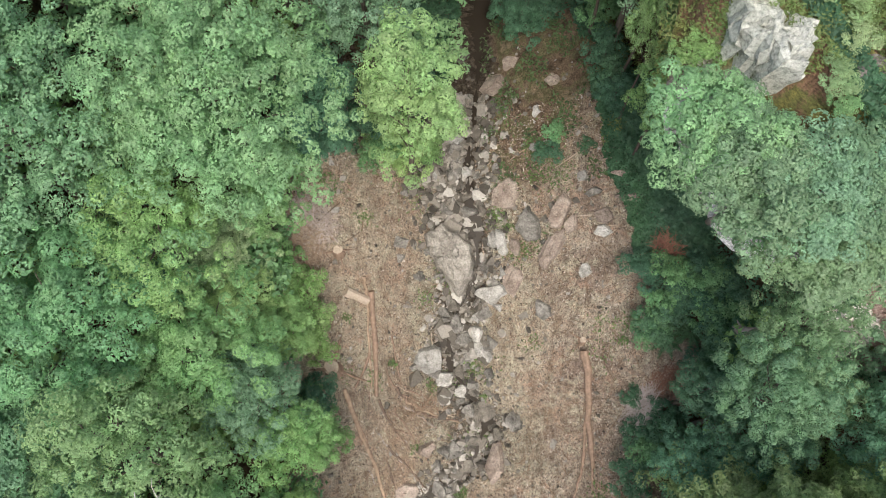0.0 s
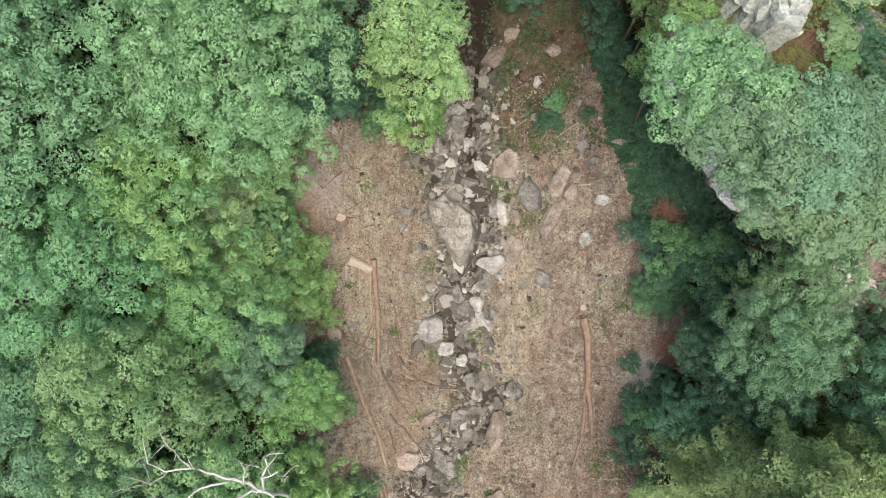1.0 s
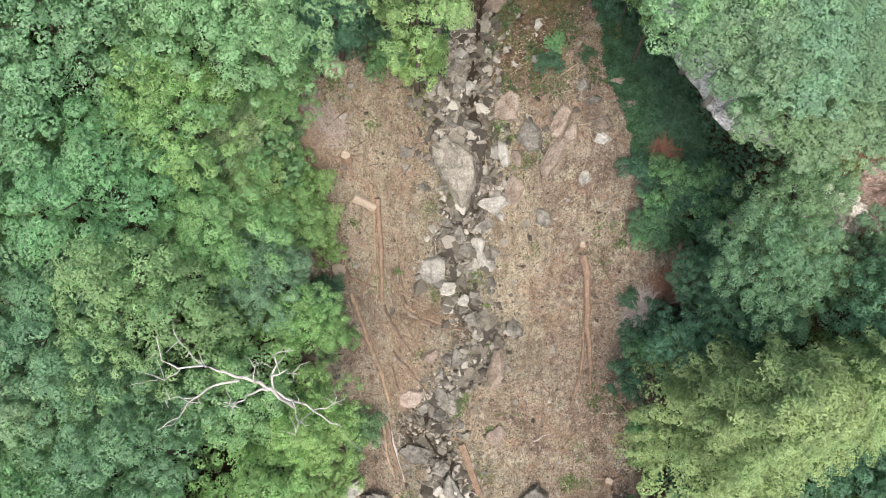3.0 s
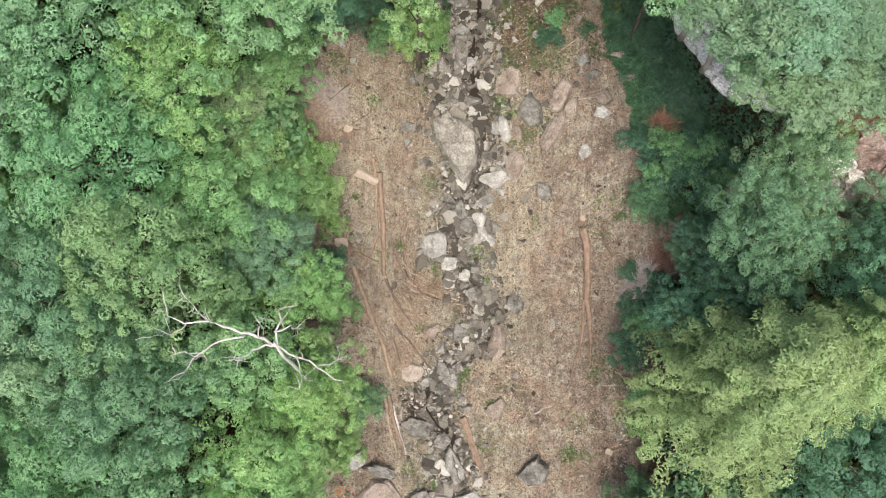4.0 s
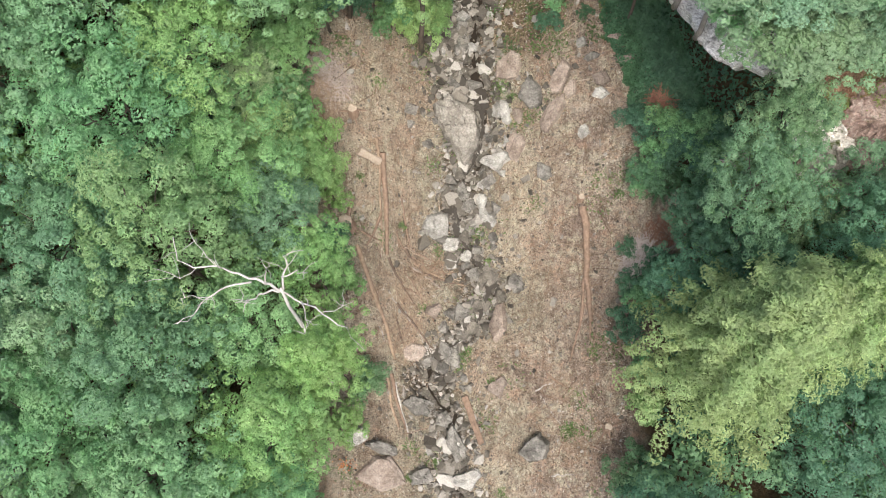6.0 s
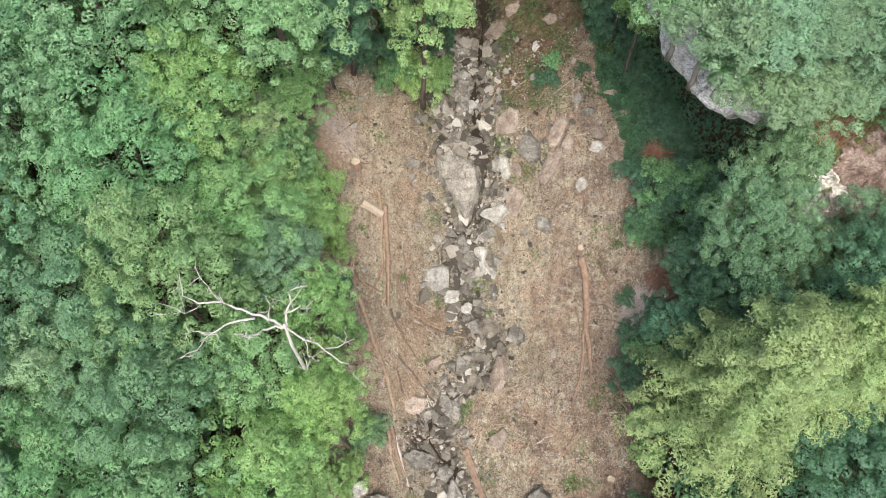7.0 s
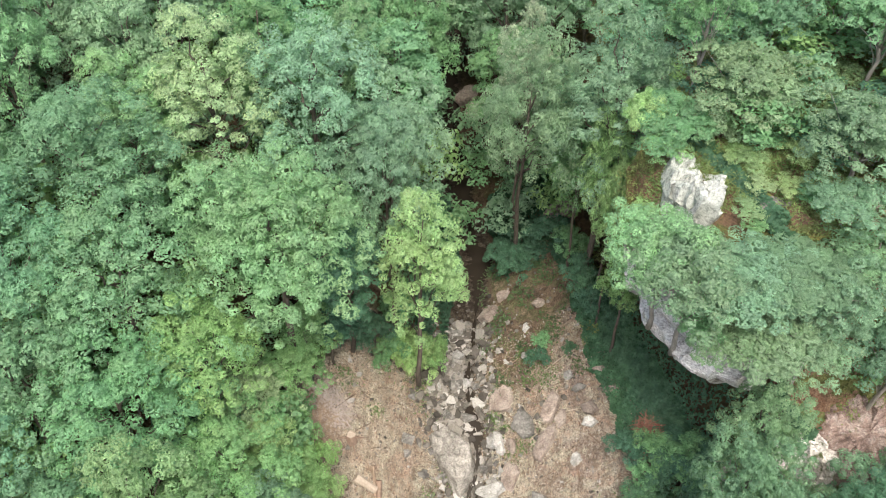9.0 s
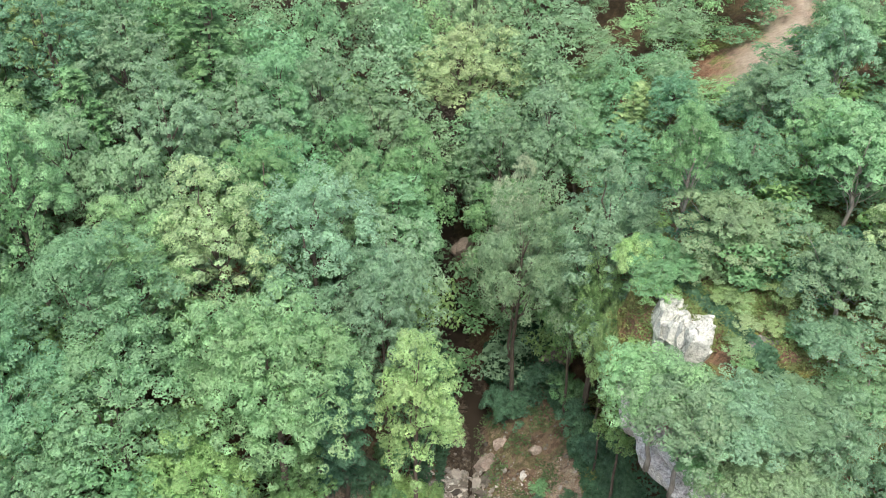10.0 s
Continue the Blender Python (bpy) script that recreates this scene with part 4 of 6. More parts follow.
BOULDERS = (
    (3.4, 14.5, 2.7, 1.8, -15, "pale", 1.0), (-1.0, 10.5, 2.5, 2.5, 30, "pale", 1.0), (0.1, 9.1, 1.6, 1.1, 10, "pale", 0.8),
    (1.2, 8.4, 1.0, 1.0, 0, "pale", 0.7), (0.1, 7.9, 1.15, 1.15, 40, "pale", 0.7), (0.9, 12.7, 0.95, 1.7, 5, "grey", 0.7), (2.4, 13.2, 0.8, 1.05, 0, "pale", 0.6),
    (2.4, 12.1, 1.0, 1.5, 8, "pale", 0.7), (2.6, 11.0, 1.05, 1.25, 20, "pale", 0.7), (1.4, 11.8, 1.1, 1.1, 0, "grey", 0.6), (3.7, 3.6, 1.5, 3.1, -12, "pink", 0.9),
    (4.9, 6.2, 1.2, 1.6, 15, "grey", 0.8), (-1.2, 4.4, 1.6, 1.4, 0, "pink", 0.8), (2.9, 7.1, 2.2, 1.9, 20, "dark", 0.5), (3.9, 5.4, 1.0, 1.0, 0, "dark", 0.6),
    (-2.2, -2.3, 2.6, 1.5, -25, "grey", 0.8), (-0.3, -3.2, 1.5, 1.4, 0, "grey", 0.8), (0.5, -5.2, 1.4, 3.1, 20, "grey", 0.9), (3.6, -1.2, 1.7, 1.9, 0, "pink", 0.8),
    (6.1, -5.5, 2.2, 1.9, 20, "grey", 1.4), (-6.5, -4.9, 2.0, 1.2, 35, "pale", 1.5), (-4.7, -5.5, 2.8, 0.9, -18, "grey", 1.0), (-4.6, -7.2, 4.6, 2.6, -8, "pink", 0.7), (-2.1, -7.4, 2.2, 1.4, 0, "grey", 0.8),
    (1.4, -7.5, 2.8, 1.9, 0, "pale", 1.0), (5.7, 18.5, 1.7, 2.4, 20, "grey", 0.7), (7.6, 18.9, 1.5, 2.6, -25, "pink", 0.9), (7.2, 16.9, 1.4, 3.2, -32, "pink", 0.8), (8.4, 18.2, 1.0, 1.5, -30, "pink", 0.6), (9.6, 19.8, 1.3, 0.6, 15, "grey", 0.4), (11.2, 20.6, 1.5, 0.6, -10, "pink", 0.4), (4.9, 17.4, 1.0, 1.6, 10, "pink", 0.5), (9.0, 20.9, 1.0, 0.7, 20, "pale", 0.4),
    (4.2, 20.8, 2.4, 2.2, 0, "pink", 0.6), (10.3, 17.5, 1.4, 0.9, 0, "pale", 0.6), (10.3, 18.4, 1.5, 1.0, -10, "pink", 0.6), (11.6, 19.2, 1.8, 0.7, -10, "pink", 0.5),
    (4.7, 15.3, 1.8, 2.6, -15, "pink", 0.5), (6.6, 13.0, 1.1, 1.5, 20, "grey", 0.5), (9.2, 15.2, 1.1, 0.9, 35, "pale", 0.4), (6.0, 23.3, 0.7, 0.6, 0, "pale", 0.5),
    (-1.5, 0.8, 1.3, 1.1, 0, "grey", 0.6), (0.3, 1.0, 1.6, 1.3, 0, "grey", 0.7), (-2.6, 1.6, 2.2, 1.8, 0, "pink", 0.6), (1.8, 3.3, 1.3, 1.2, 0, "dark", 0.5),
    (2.1, 4.9, 1.3, 1.2, 0, "dark", 0.5), (3.1, 10.6, 0.9, 1.0, 0, "pale", 0.5), (3.2, 9.4, 0.8, 0.9, 0, "grey", 0.5), (2.1, 8.4, 0.9, 0.8, 0, "dark", 0.5),
    (-1.9, 9.9, 0.9, 0.7, 0, "grey", 0.5), (4.0, 17.7, 1.0, 2.0, 8, "pale", 0.6), (3.4, 18.1, 1.0, 1.2, 0, "pale", 0.6), (3.0, 16.6, 0.9, 1.1, 0, "grey", 0.6),
    (3.4, 28.5, 2.2, 1.4, 30, "pink", 1.0), (0.9, 31.0, 1.8, 1.5, 0, "dark", 1.0), (1.8, 51.5, 3.0, 2.0, 10, "pink", 1.6), (2.6, 49.6, 2.4, 1.6, -10, "pink", 1.2), (9.4, 35.8, 3.6, 2.2, 10, "pink", 1.6), (4.6, 29.8, 1.4, 1.0, 30, "pink", 0.6), (7.2, 27.6, 1.2, 0.8, 10, "pink", 0.5), (6.2, 25.6, 1.0, 0.7, 60, "pale", 0.4), (-1.9, 45.0, 1.8, 1.3, 0, "dark", 1.0),
)
for i, (x, y, w, h, turn, tone, tall) in enumerate(BOULDERS):
    me = ROCK_MESHES[tone][i % 6]
    ob = new("boulder", me)
    ob.matrix_basis = slope_pose(x, y, tall * 0.16, turn, (w * 0.53, h * 0.53, tall * 0.85))
    size = "large slab-like" if w * h > 8 else ("flat" if tall < 0.6 else "angular")
    tagged(ob, f"{size} {ROCK_WORDS[tone]} boulder lying in the ravine's bed", "boulder", group="boulders of the ravine")


def scatter_cobbles():
    """Loose rubble along the stream: the larger stones as things, the smaller as one heap."""
    rng = np.random.default_rng(31)
    small_v, small_f = [], []
    base = [chip_rock(500 + i) for i in range(6)]
    parts = []
    for me in base:
        v = np.zeros(len(me.vertices) * 3)
        me.vertices.foreach_get("co", v)
        parts.append((v.reshape(-1, 3), [tuple(p.vertices) for p in me.polygons]))
    cob = {}
    for key, material in (("grey", ROCK), ("pale", PALE), ("dark", DARKROCK)):
        cob[key] = []
        for i in range(6):
            me = base[i].copy()
            me.materials.append(material)
            cob[key].append(me)
    count = 0
    for k in range(3000):
        y = rng.uniform(-18, 28)
        if y > 15.5:
            d = rng.normal(-0.6, 1.5)
        elif y > 6:
            d = rng.normal(0.0, 1.2)
        else:
            d = rng.normal(-0.2, 1.15)
        if y > 15.5 and rng.uniform() > 0.95 or (y <= 15.5 and rng.uniform() > 0.62):
            continue
        x = float(np.interp(y, STREAM_Y, STREAM_X)) + d
        s = float(np.clip(rng.lognormal(-1.5, 0.55), 0.08, 0.75))
        if abs(x - float(np.interp(y, WATER_Y, WATER_X))) < 0.55 + 0.35 * math.exp(-((y - 19.5) / 2.0) ** 2) and rng.uniform() < 0.12:
            continue
        tone = "dark" if abs(x - float(np.interp(y, WATER_Y, WATER_X))) < 0.8 and rng.uniform() < 0.7 else ("pale" if rng.uniform() < 0.1 else "grey")
        size = (s * rng.uniform(0.7, 1.2), s * rng.uniform(0.7, 1.3), s * rng.uniform(0.5, 0.95))
        m = slope_pose(x, y, s * 0.2, rng.uniform(0, 360), size) @ Euler((rng.normal(0, 0.35), rng.normal(0, 0.35), 0)).to_matrix().to_4x4()
        if s > 0.27 and y > -9 and count < 290:
            count += 1
            ob = new("stone", cob[tone][k % 6])
            ob.matrix_basis = m
            tagged(ob, f"{ROCK_WORDS[tone]} angular stone of the stream rubble", "stone", group="stones of the stream bed")
        else:
            v, f = parts[k % 6]
            o = len(small_v)
            small_v += [tuple(m @ Vector(p)) for p in v]
            small_f += [tuple(i + o for i in q) for q in f]
    for k in range(1500):
        y = rng.uniform(17.5, 27)
        x = float(np.interp(y, STREAM_Y, STREAM_X)) + rng.normal(-0.5, 1.3)
        if abs(x - float(np.interp(y, WATER_Y, WATER_X))) < 0.6:
            continue
        s = float(np.clip(rng.lognormal(-1.65, 0.45), 0.08, 0.5))
        m = slope_pose(x, y, s * 0.35, rng.uniform(0, 360), (s, s * rng.uniform(0.6, 1.2), s * 0.7)) @ Euler((rng.normal(0, 0.4), rng.normal(0, 0.4), 0)).to_matrix().to_4x4()
        v, f = parts[k % 6]
        o = len(small_v)
        small_v += [tuple(m @ Vector(p)) for p in v]
        small_f += [tuple(i + o for i in q) for q in f]
    for k in range(2600):
        y = rng.uniform(-10, 18)
        x = float(np.interp(y, WATER_Y, WATER_X)) + rng.normal(-0.1, 1.0)
        s = float(np.clip(rng.lognormal(-2.1, 0.5), 0.05, 0.35))
        m = slope_pose(x, y, s * 0.3, rng.uniform(0, 360), (s, s * rng.uniform(0.6, 1.3), s * 0.7)) @ Euler((rng.normal(0, 0.4), rng.normal(0, 0.4), 0)).to_matrix().to_4x4()
        v, f = parts[k % 6]
        o = len(small_v)
        small_v += [tuple(m @ Vector(p)) for p in v]
        small_f += [tuple(i + o for i in q) for q in f]
    for k in range(1700):
        x, y = rng.uniform(-8, 12), rng.uniform(-12, 31)
        s = float(np.clip(rng.lognormal(-2.35, 0.55), 0.04, 0.4))
        m = slope_pose(x, y, s * 0.1, rng.uniform(0, 360), (s, s * rng.uniform(0.6, 1.2), s * 0.6))
        v, f = parts[k % 6]
        o = len(small_v)
        small_v += [tuple(m @ Vector(p)) for p in v]
        small_f += [tuple(i + o for i in q) for q in f]
    me = mesh_of("rubble", small_v, small_f, None)
    me.materials.append(ISLAND_STONE)
    tagged(new("rubble", me), "small grey-tan rubble strewn along the stream", "rubble", kind="stuff")


def island_material(name, stops, rough=0.9):
    m, nt, b = mat(name)
    geo = nt.nodes.new("ShaderNodeNewGeometry")
    r = ramp(nt, geo.outputs["Random Per Island"], stops)
    n = noise_tex(nt, 9.0, 5, 0.7)
    g = ramp(nt, n.outputs["Fac"], [(0.3, (0.6, 0.6, 0.6)), (0.7, (1.15, 1.15, 1.15))])
    nt.links.new(mixc(nt, 1.0, r.outputs[0], g.outputs[0], "MULTIPLY"), b.inputs["Base Color"])
    b.inputs["Roughness"].default_value = rough
    return m


ISLAND_STONE = island_material("mixed_rubble", [(0.0, (0.05, 0.044, 0.036)), (0.4, (0.15, 0.137, 0.115)), (0.75, (0.26, 0.242, 0.21)), (1.0, (0.46, 0.445, 0.41))])
scatter_cobbles()


def build_water():
    rng = np.random.default_rng(37)
    verts, faces = [], []
    for i, y in enumerate(np.arange(-40, 60, 0.15)):
        x = float(np.interp(y, WATER_Y, WATER_X))
        w = (0.13 + 0.07 * math.sin(y * 1.7) + 0.05 * math.sin(y * 4.1 + 1) + 1.1 * math.exp(-((y - 34) / 2.2) ** 2) + 0.55 * math.exp(-((y - 19.4) / 1.2) ** 2)
             + 0.34 * math.exp(-((y - 10) / 0.7) ** 2) + 0.4 * math.exp(-((y - 6.5) / 0.7) ** 2) + 0.2 * math.exp(-((y - 1.8) / 0.5) ** 2) + (1.0 if y > 40 else 0))
        z = float(np.interp(y, THALWEG_Y, THALWEG_Z)) + 0.02
        verts += [(x - w * rng.uniform(0.4, 1.3), y, z), (x + w * rng.uniform(0.4, 1.3), y, z)]
        if i:
            o = 2 * i
            faces.append((o - 2, o - 1, o + 1, o))
    me = mesh_of("water", verts, faces, WATER, True)
    tagged(new("water", me), "dark shallow stream water running between rocks", "water", kind="structure")


build_water()


def build_cliff():
    """The overhanging rock shelf: a thick, cracked slab whose front edge stands out over the slope."""
    edge = ((10.5, 22.4), (10.5, 21.0), (10.7, 18.4), (11.3, 15.3), (12.3, 13.4), (13.6, 11.9), (15.3, 10.6), (16.6, 11.0), (17.6, 12.2), (19.4, 12.2))
    rng = np.random.default_rng(41)
    pts = []
    for (ax, ay), (bx, by) in zip(edge, edge[1:]):
        n = max(2, int(math.hypot(bx - ax, by - ay) / 0.2))
        for i in range(n):
            pts.append((ax + (bx - ax) * i / n, ay + (by - ay) * i / n))
    pts.append(edge[-1])
    inward = (0.79, 0.61)
    rows = []
    for i, (x, y) in enumerate(pts):
        row = []
        blk = 0.55 * (noise.cell(Vector((i * 0.087, 3.3, 0))) - 0.5)
        lip = float(shelf(x, y))
        deep = 4.6 + 1.2 * noise.noise(Vector((i * 0.047, 0, 5)))
        # from the underside's back, round the front, to the back of the top
        profile = ((-deep, 7.5), (-deep * 0.95, 5.2), (-deep * 0.85, 3.8), (-deep * 0.66, 2.5), (-deep * 0.5, 1.6), (-deep * 0.36, 0.95), (-deep * 0.25, 0.5), (-deep * 0.16, 0.25), (-deep * 0.08, 0.12), (-0.1, 0.22), (0.0, 0.55), (0.12, 0.85), (None, 1.2), (None, 2.0), (None, 3.0), (None, 4.2), (None, 5.5), (None, 7.0))
        for dz, v in profile:
            px, py = x + inward[0] * v, y + inward[1] * v
            j = 0.35 * noise.noise(Vector((px * 0.9, py * 0.9, (dz or 0) * 0.8))) + 0.16 * noise.noise(Vector((px * 2.7, py * 2.7, (dz or 0) * 2.2)))
            if dz is None:
                z = float(shelf(px, py)) + 0.06 + j * 0.5
            else:
                z = lip + dz + j * 0.4
                px += (blk + j) * -0.75
                py += (blk + j) * -0.6
            row.append((px, py, z))
        rows.append(row)
    m = len(rows[0])
    verts = [p for r in rows for p in r]
    faces = [(i * m + j, i * m + j + 1, (i + 1) * m + j + 1, (i + 1) * m + j) for i in range(len(rows) - 1) for j in range(m - 1)]
    me = mesh_of("cliff", verts, faces, CLIFFTOP)
    soil = [float(smooth(1.2, 2.6, v + 1.3 * noise.noise(Vector((r[j][0] * 0.8, r[j][1] * 0.8, 1))))) if dz is None else 0.0
            for r in rows for j, (dz, v) in enumerate(profile)]
    soil = [max(s, float(smooth(18.6, 20.4, p[1]))) for s, p in zip(soil, verts)]
    me.attributes.new("soil", "FLOAT", "POINT").data.foreach_set("value", soil)
    tagged(new("cliff", me), "overhanging pale grey rock cliff with mossy top", "cliff", kind="structure")


def cliff_material():
    """Bare pale rock on steep faces, moss, soil and litter where it is level."""
    m, nt, b = mat("cliff_rock_and_moss")
    tc = nt.nodes.new("ShaderNodeTexCoord")
    co = tc.outputs["Object"]
    mp = nd(nt, "ShaderNodeMapping", Scale=(1, 1, 2.2))
    nt.links.new(co, mp.inputs["Vector"])
    n = noise_tex(nt, 0.7, 9, 0.68, coord=mp.outputs[0])
    f = noise_tex(nt, 6.0, 6, 0.7, coord=mp.outputs[0])
    rock = ramp(nt, n.outputs["Fac"], [(0.28, (0.12, 0.105, 0.10)), (0.38, (0.30, 0.265, 0.245)), (0.47, (0.55, 0.535, 0.515)), (0.6, (0.76, 0.755, 0.74))])
    g = ramp(nt, f.outputs["Fac"], [(0.34, (0.35, 0.34, 0.33)), (0.5, (0.9, 0.9, 0.9)), (0.66, (1.3, 1.3, 1.3))])
    col = mixc(nt, 1.0, rock.outputs[0], g.outputs[0], "MULTIPLY")
    up = nt.nodes.new("ShaderNodeAttribute")
    up.attribute_name = "soil"
    p = noise_tex(nt, 0.55, 6, 0.7, coord=co)
    soil = ramp(nt, p.outputs["Fac"], [(0.3, (0.16, 0.10, 0.06)), (0.45, (0.20, 0.12, 0.075)), (0.55, (0.12, 0.13, 0.04)), (0.7, (0.23, 0.21, 0.06))])
    sg = mixc(nt, 1.0, soil.outputs[0], g.outputs[0], "MULTIPLY")
    k = up.outputs["Fac"]
    nt.links.new(mixc(nt, k, col, sg), b.inputs["Base Color"])
    b.inputs["Roughness"].default_value = 0.88
    bumped(nt, b, f.outputs["Fac"], 0.9, 0.12)
    return m


WHITE = rock_material("whitish_lichened_rock", (0.16, 0.175, 0.15), (0.50, 0.53, 0.48), (0.68, 0.70, 0.65), 5.5)
CLIFFTOP = cliff_material()
build_cliff()

for x, y, top, size, turn, flat, material, words in (
        (18.0, 17.4, 26.4, (1.2, 0.7, 0.9), 15, 0.1, ROCK, "grey low rock on the mossy shelf"),
        (20.4, 14.8, 25.4, (1.3, 0.6, 1.0), -35, 0.1, PALE, "pale grey broken rock among the shelf's low plants"),
        (22.2, 16.8, 27.2, (0.9, 0.6, 0.8), 20, 0.1, PINK, "pinkish tan slab half hidden on the shelf"),
        (20.6, 10.7, 12.6, (1.4, 1.2, 1.4), 30, 0.0, CLIFF, "pale broken rock below the reddish ledge"),
        (24.2, 9.4, 11.4, (2.4, 1.0, 1.6), 0, 0.1, RED, "dark red-brown layered rock face")):
    me = angular_rock(int(x * 13 + y), planes=9, flat=flat, rough=0.07, sub=4)
    me.materials.append(material)
    ob = new("outcrop_rock", me)
    ob.matrix_basis = Matrix.Translation((x, y, top - size[2] * 0.62)) @ Matrix.Rotation(radians(turn), 4, "Z") @ Matrix.Diagonal((size[0] * 1.15, size[1] * 1.15, size[2], 1))
    tagged(ob, words, "rock", group="rocks of the cliff")


def crag(name, outline, top, base, tilt, material, label, jag=0.28, seed=1, group="rocks of the cliff"):
    """A jagged block of bedrock: an uneven outline, stepped broken sides and a rough sloping top."""
    rng = np.random.default_rng(seed)
    cx = sum(p[0] for p in outline) / len(outline)
    cy = sum(p[1] for p in outline) / len(outline)
    ring = []
    for (ax, ay), (bx, by) in zip(outline, outline[1:] + outline[:1]):
        n = max(2, int(math.hypot(bx - ax, by - ay) / 0.28))
        for k in range(n):
            w = jag * 0.5 if k else 0.0
            ring.append((ax + (bx - ax) * k / n + rng.normal(0, w), ay + (by - ay) * k / n + rng.normal(0, w)))
    n = len(ring)
    levels = [(1.16, 0.0), (1.13, 0.3), (1.10, 0.55), (1.04, 0.72), (1.05, 0.8), (1.0, 0.9), (0.97, 0.97), (0.88, 1.0), (0.76, 1.01), (0.62, 1.02), (0.47, 1.02), (0.32, 1.03), (0.17, 1.03)]
    verts, faces = [], []
    for f, h in levels:
        for x, y in ring:
            px, py = cx + (x - cx) * f + rng.normal(0, jag * 0.12), cy + (y - cy) * f + rng.normal(0, jag * 0.12)
            q = Vector((px * 1.1, py * 1.1, h * 3))
            step = jag * (noise.cell(q * 1.3 + Vector((seed, 0, 0))) - 0.5) + jag * 0.8 * noise.noise(q * 1.9)
            z = base + (top - base) * min(h, 1.0) + (tilt[0] * (px - cx) + tilt[1] * (py - cy)) * h + (h - 1) * 0.5 * (h > 1) + step * (0.4 + 0.8 * h)
            verts.append((px + step * 0.5, py - step * 0.4, z))
    verts.append((cx, cy, top + 0.05))
    for l in range(len(levels) - 1):
        for i in range(n):
            k = (i + 1) % n
            faces.append((l * n + i, l * n + k, (l + 1) * n + k, (l + 1) * n + i))
    o = (len(levels) - 1) * n
    faces += [(o + i, o + (i + 1) % n, len(verts) - 1) for i in range(n)]
    faces.append(tuple(range(n - 1, -1, -1)))
    ob = new(name, mesh_of(name, verts, faces, material))
    tagged(ob, label, "boulder" if name == "boulder" else "rock", group=group)


crag("outcrop_rock", [(12.5, 19.8), (13.3, 18.3), (14.6, 17.4), (15.6, 18.4), (15.5, 19.4), (14.5, 20.9), (13.1, 22.8), (12.7, 21.8)], 26.5, 20.5, (-0.05, -0.02), WHITE,
     "great jagged whitish lichen-covered rock above the cliff", 0.42, 7)
crag("outcrop_rock", [(16.6, 18.2), (17.2, 17.4), (18.4, 17.3), (18.6, 18.0), (17.7, 18.8)], 26.0, 23.5, (0.1, -0.1), PALE, "pale flat rock among moss on the shelf", 0.22, 8)
crag("outcrop_rock", [(21.2, 10.6), (22.3, 11.6), (24.4, 13.2), (27.5, 14.2), (29.0, 10.5), (26.5, 8.6), (24.2, 8.1), (22.5, 9.0)], 14.3, 7.0, (0.03, 0.42), RED,
     "reddish flat-topped ledge rock with a layered face", 0.3, 9)
crag("outcrop_rock", [(20.7, 10.9), (21.3, 9.9), (22.5, 8.7), (23.0, 9.1), (22.0, 10.3), (21.4, 11.3)], 14.0, 8.5, (0.0, 0.35), CLIFF, "pale broken rock along the reddish ledge", 0.25, 10)
crag("boulder", [(-1.2, 18.2), (-0.1, 18.9), (1.9, 17.6), (2.0, 16.1), (1.1, 14.7), (-0.4, 16.3)], zland(0.5, 16.9) + 1.35, zland(0.5, 16.9) - 1.6, (-0.06, 0.44), SLAB,
     "large slab-like grey boulder lying beside the stream", 0.13, 12, "boulders of the ravine")


# ---- fallen wood ----
DARKWOOD = bark_material("dark_fallen_branch", (0.06, 0.042, 0.032), (0.20, 0.145, 0.11), 4.0)
GREYWOOD = bark_material("grey_weathered_branch", (0.20, 0.17, 0.15), (0.45, 0.41, 0.37), 4.0)


def on_land(points, lift):
    return [Vector((x, y, zland(x, y) + lift)) for x, y in points]


def refine(points, n, wobble, rng):
    out = []
    for a, b in zip(points, points[1:]):
        for i in range(n):
            p = a.lerp(b, i / n)
            out.append(p + Vector(rng.normal(0, wobble, 3)) * Vector((1, 1, 0.4)).length * 0.6)
    out.append(points[-1])
    return out


wood_rng = np.random.default_rng(61)


def log(points, r0, r1, material, label, lift=None, category="log", sides=9, wobble=0.03):
    pts = [Vector((x, y, 0)) for x, y in points]
    pts = refine(pts, 4, wobble, wood_rng)
    for p in pts:
        p.z = zland(p.x, p.y) + (r0 * 0.7 if lift is None else lift)
    n = len(pts)
    v, f = tube(pts, [(r0 + (r1 - r0) * i / (n - 1)) * wood_rng.uniform(0.9, 1.1) for i in range(n)], sides)
    ob = new("fallen_log" if category == "log" else "branch", mesh_of("log", v, f, material, False))
    tagged(ob, label, category, group="fallen logs" if category == "log" else "fallen branches")
    return ob


log([(9.2, 10.3), (9.45, 8.8), (9.7, 7.1), (10.0, 3.0)], 0.30, 0.16, LOGWOOD, "long reddish-brown stripped log lying down the bank")
log([(9.72, 7.1), (9.5, 5.0), (9.3, 3.3)], 0.15, 0.07, LOGWOOD, "slender reddish-brown fork of a stripped log on bare earth")
log([(-4.8, 14.2), (-4.6, 11.1), (-4.5, 7.7)], 0.21, 0.14, LOGWOOD, "long brown log lying down the bare bank")
log([(-5.1, 14.3), (-4.95, 11.0), (-4.85, 8.2)], 0.10, 0.06, TWIG, "thin dark pole beside a long log")
log([(-4.9, 10.5), (-5.5, 9.0), (-5.9, 8.1)], 0.11, 0.06, LOGWOOD, "short brown log branching down the bank")
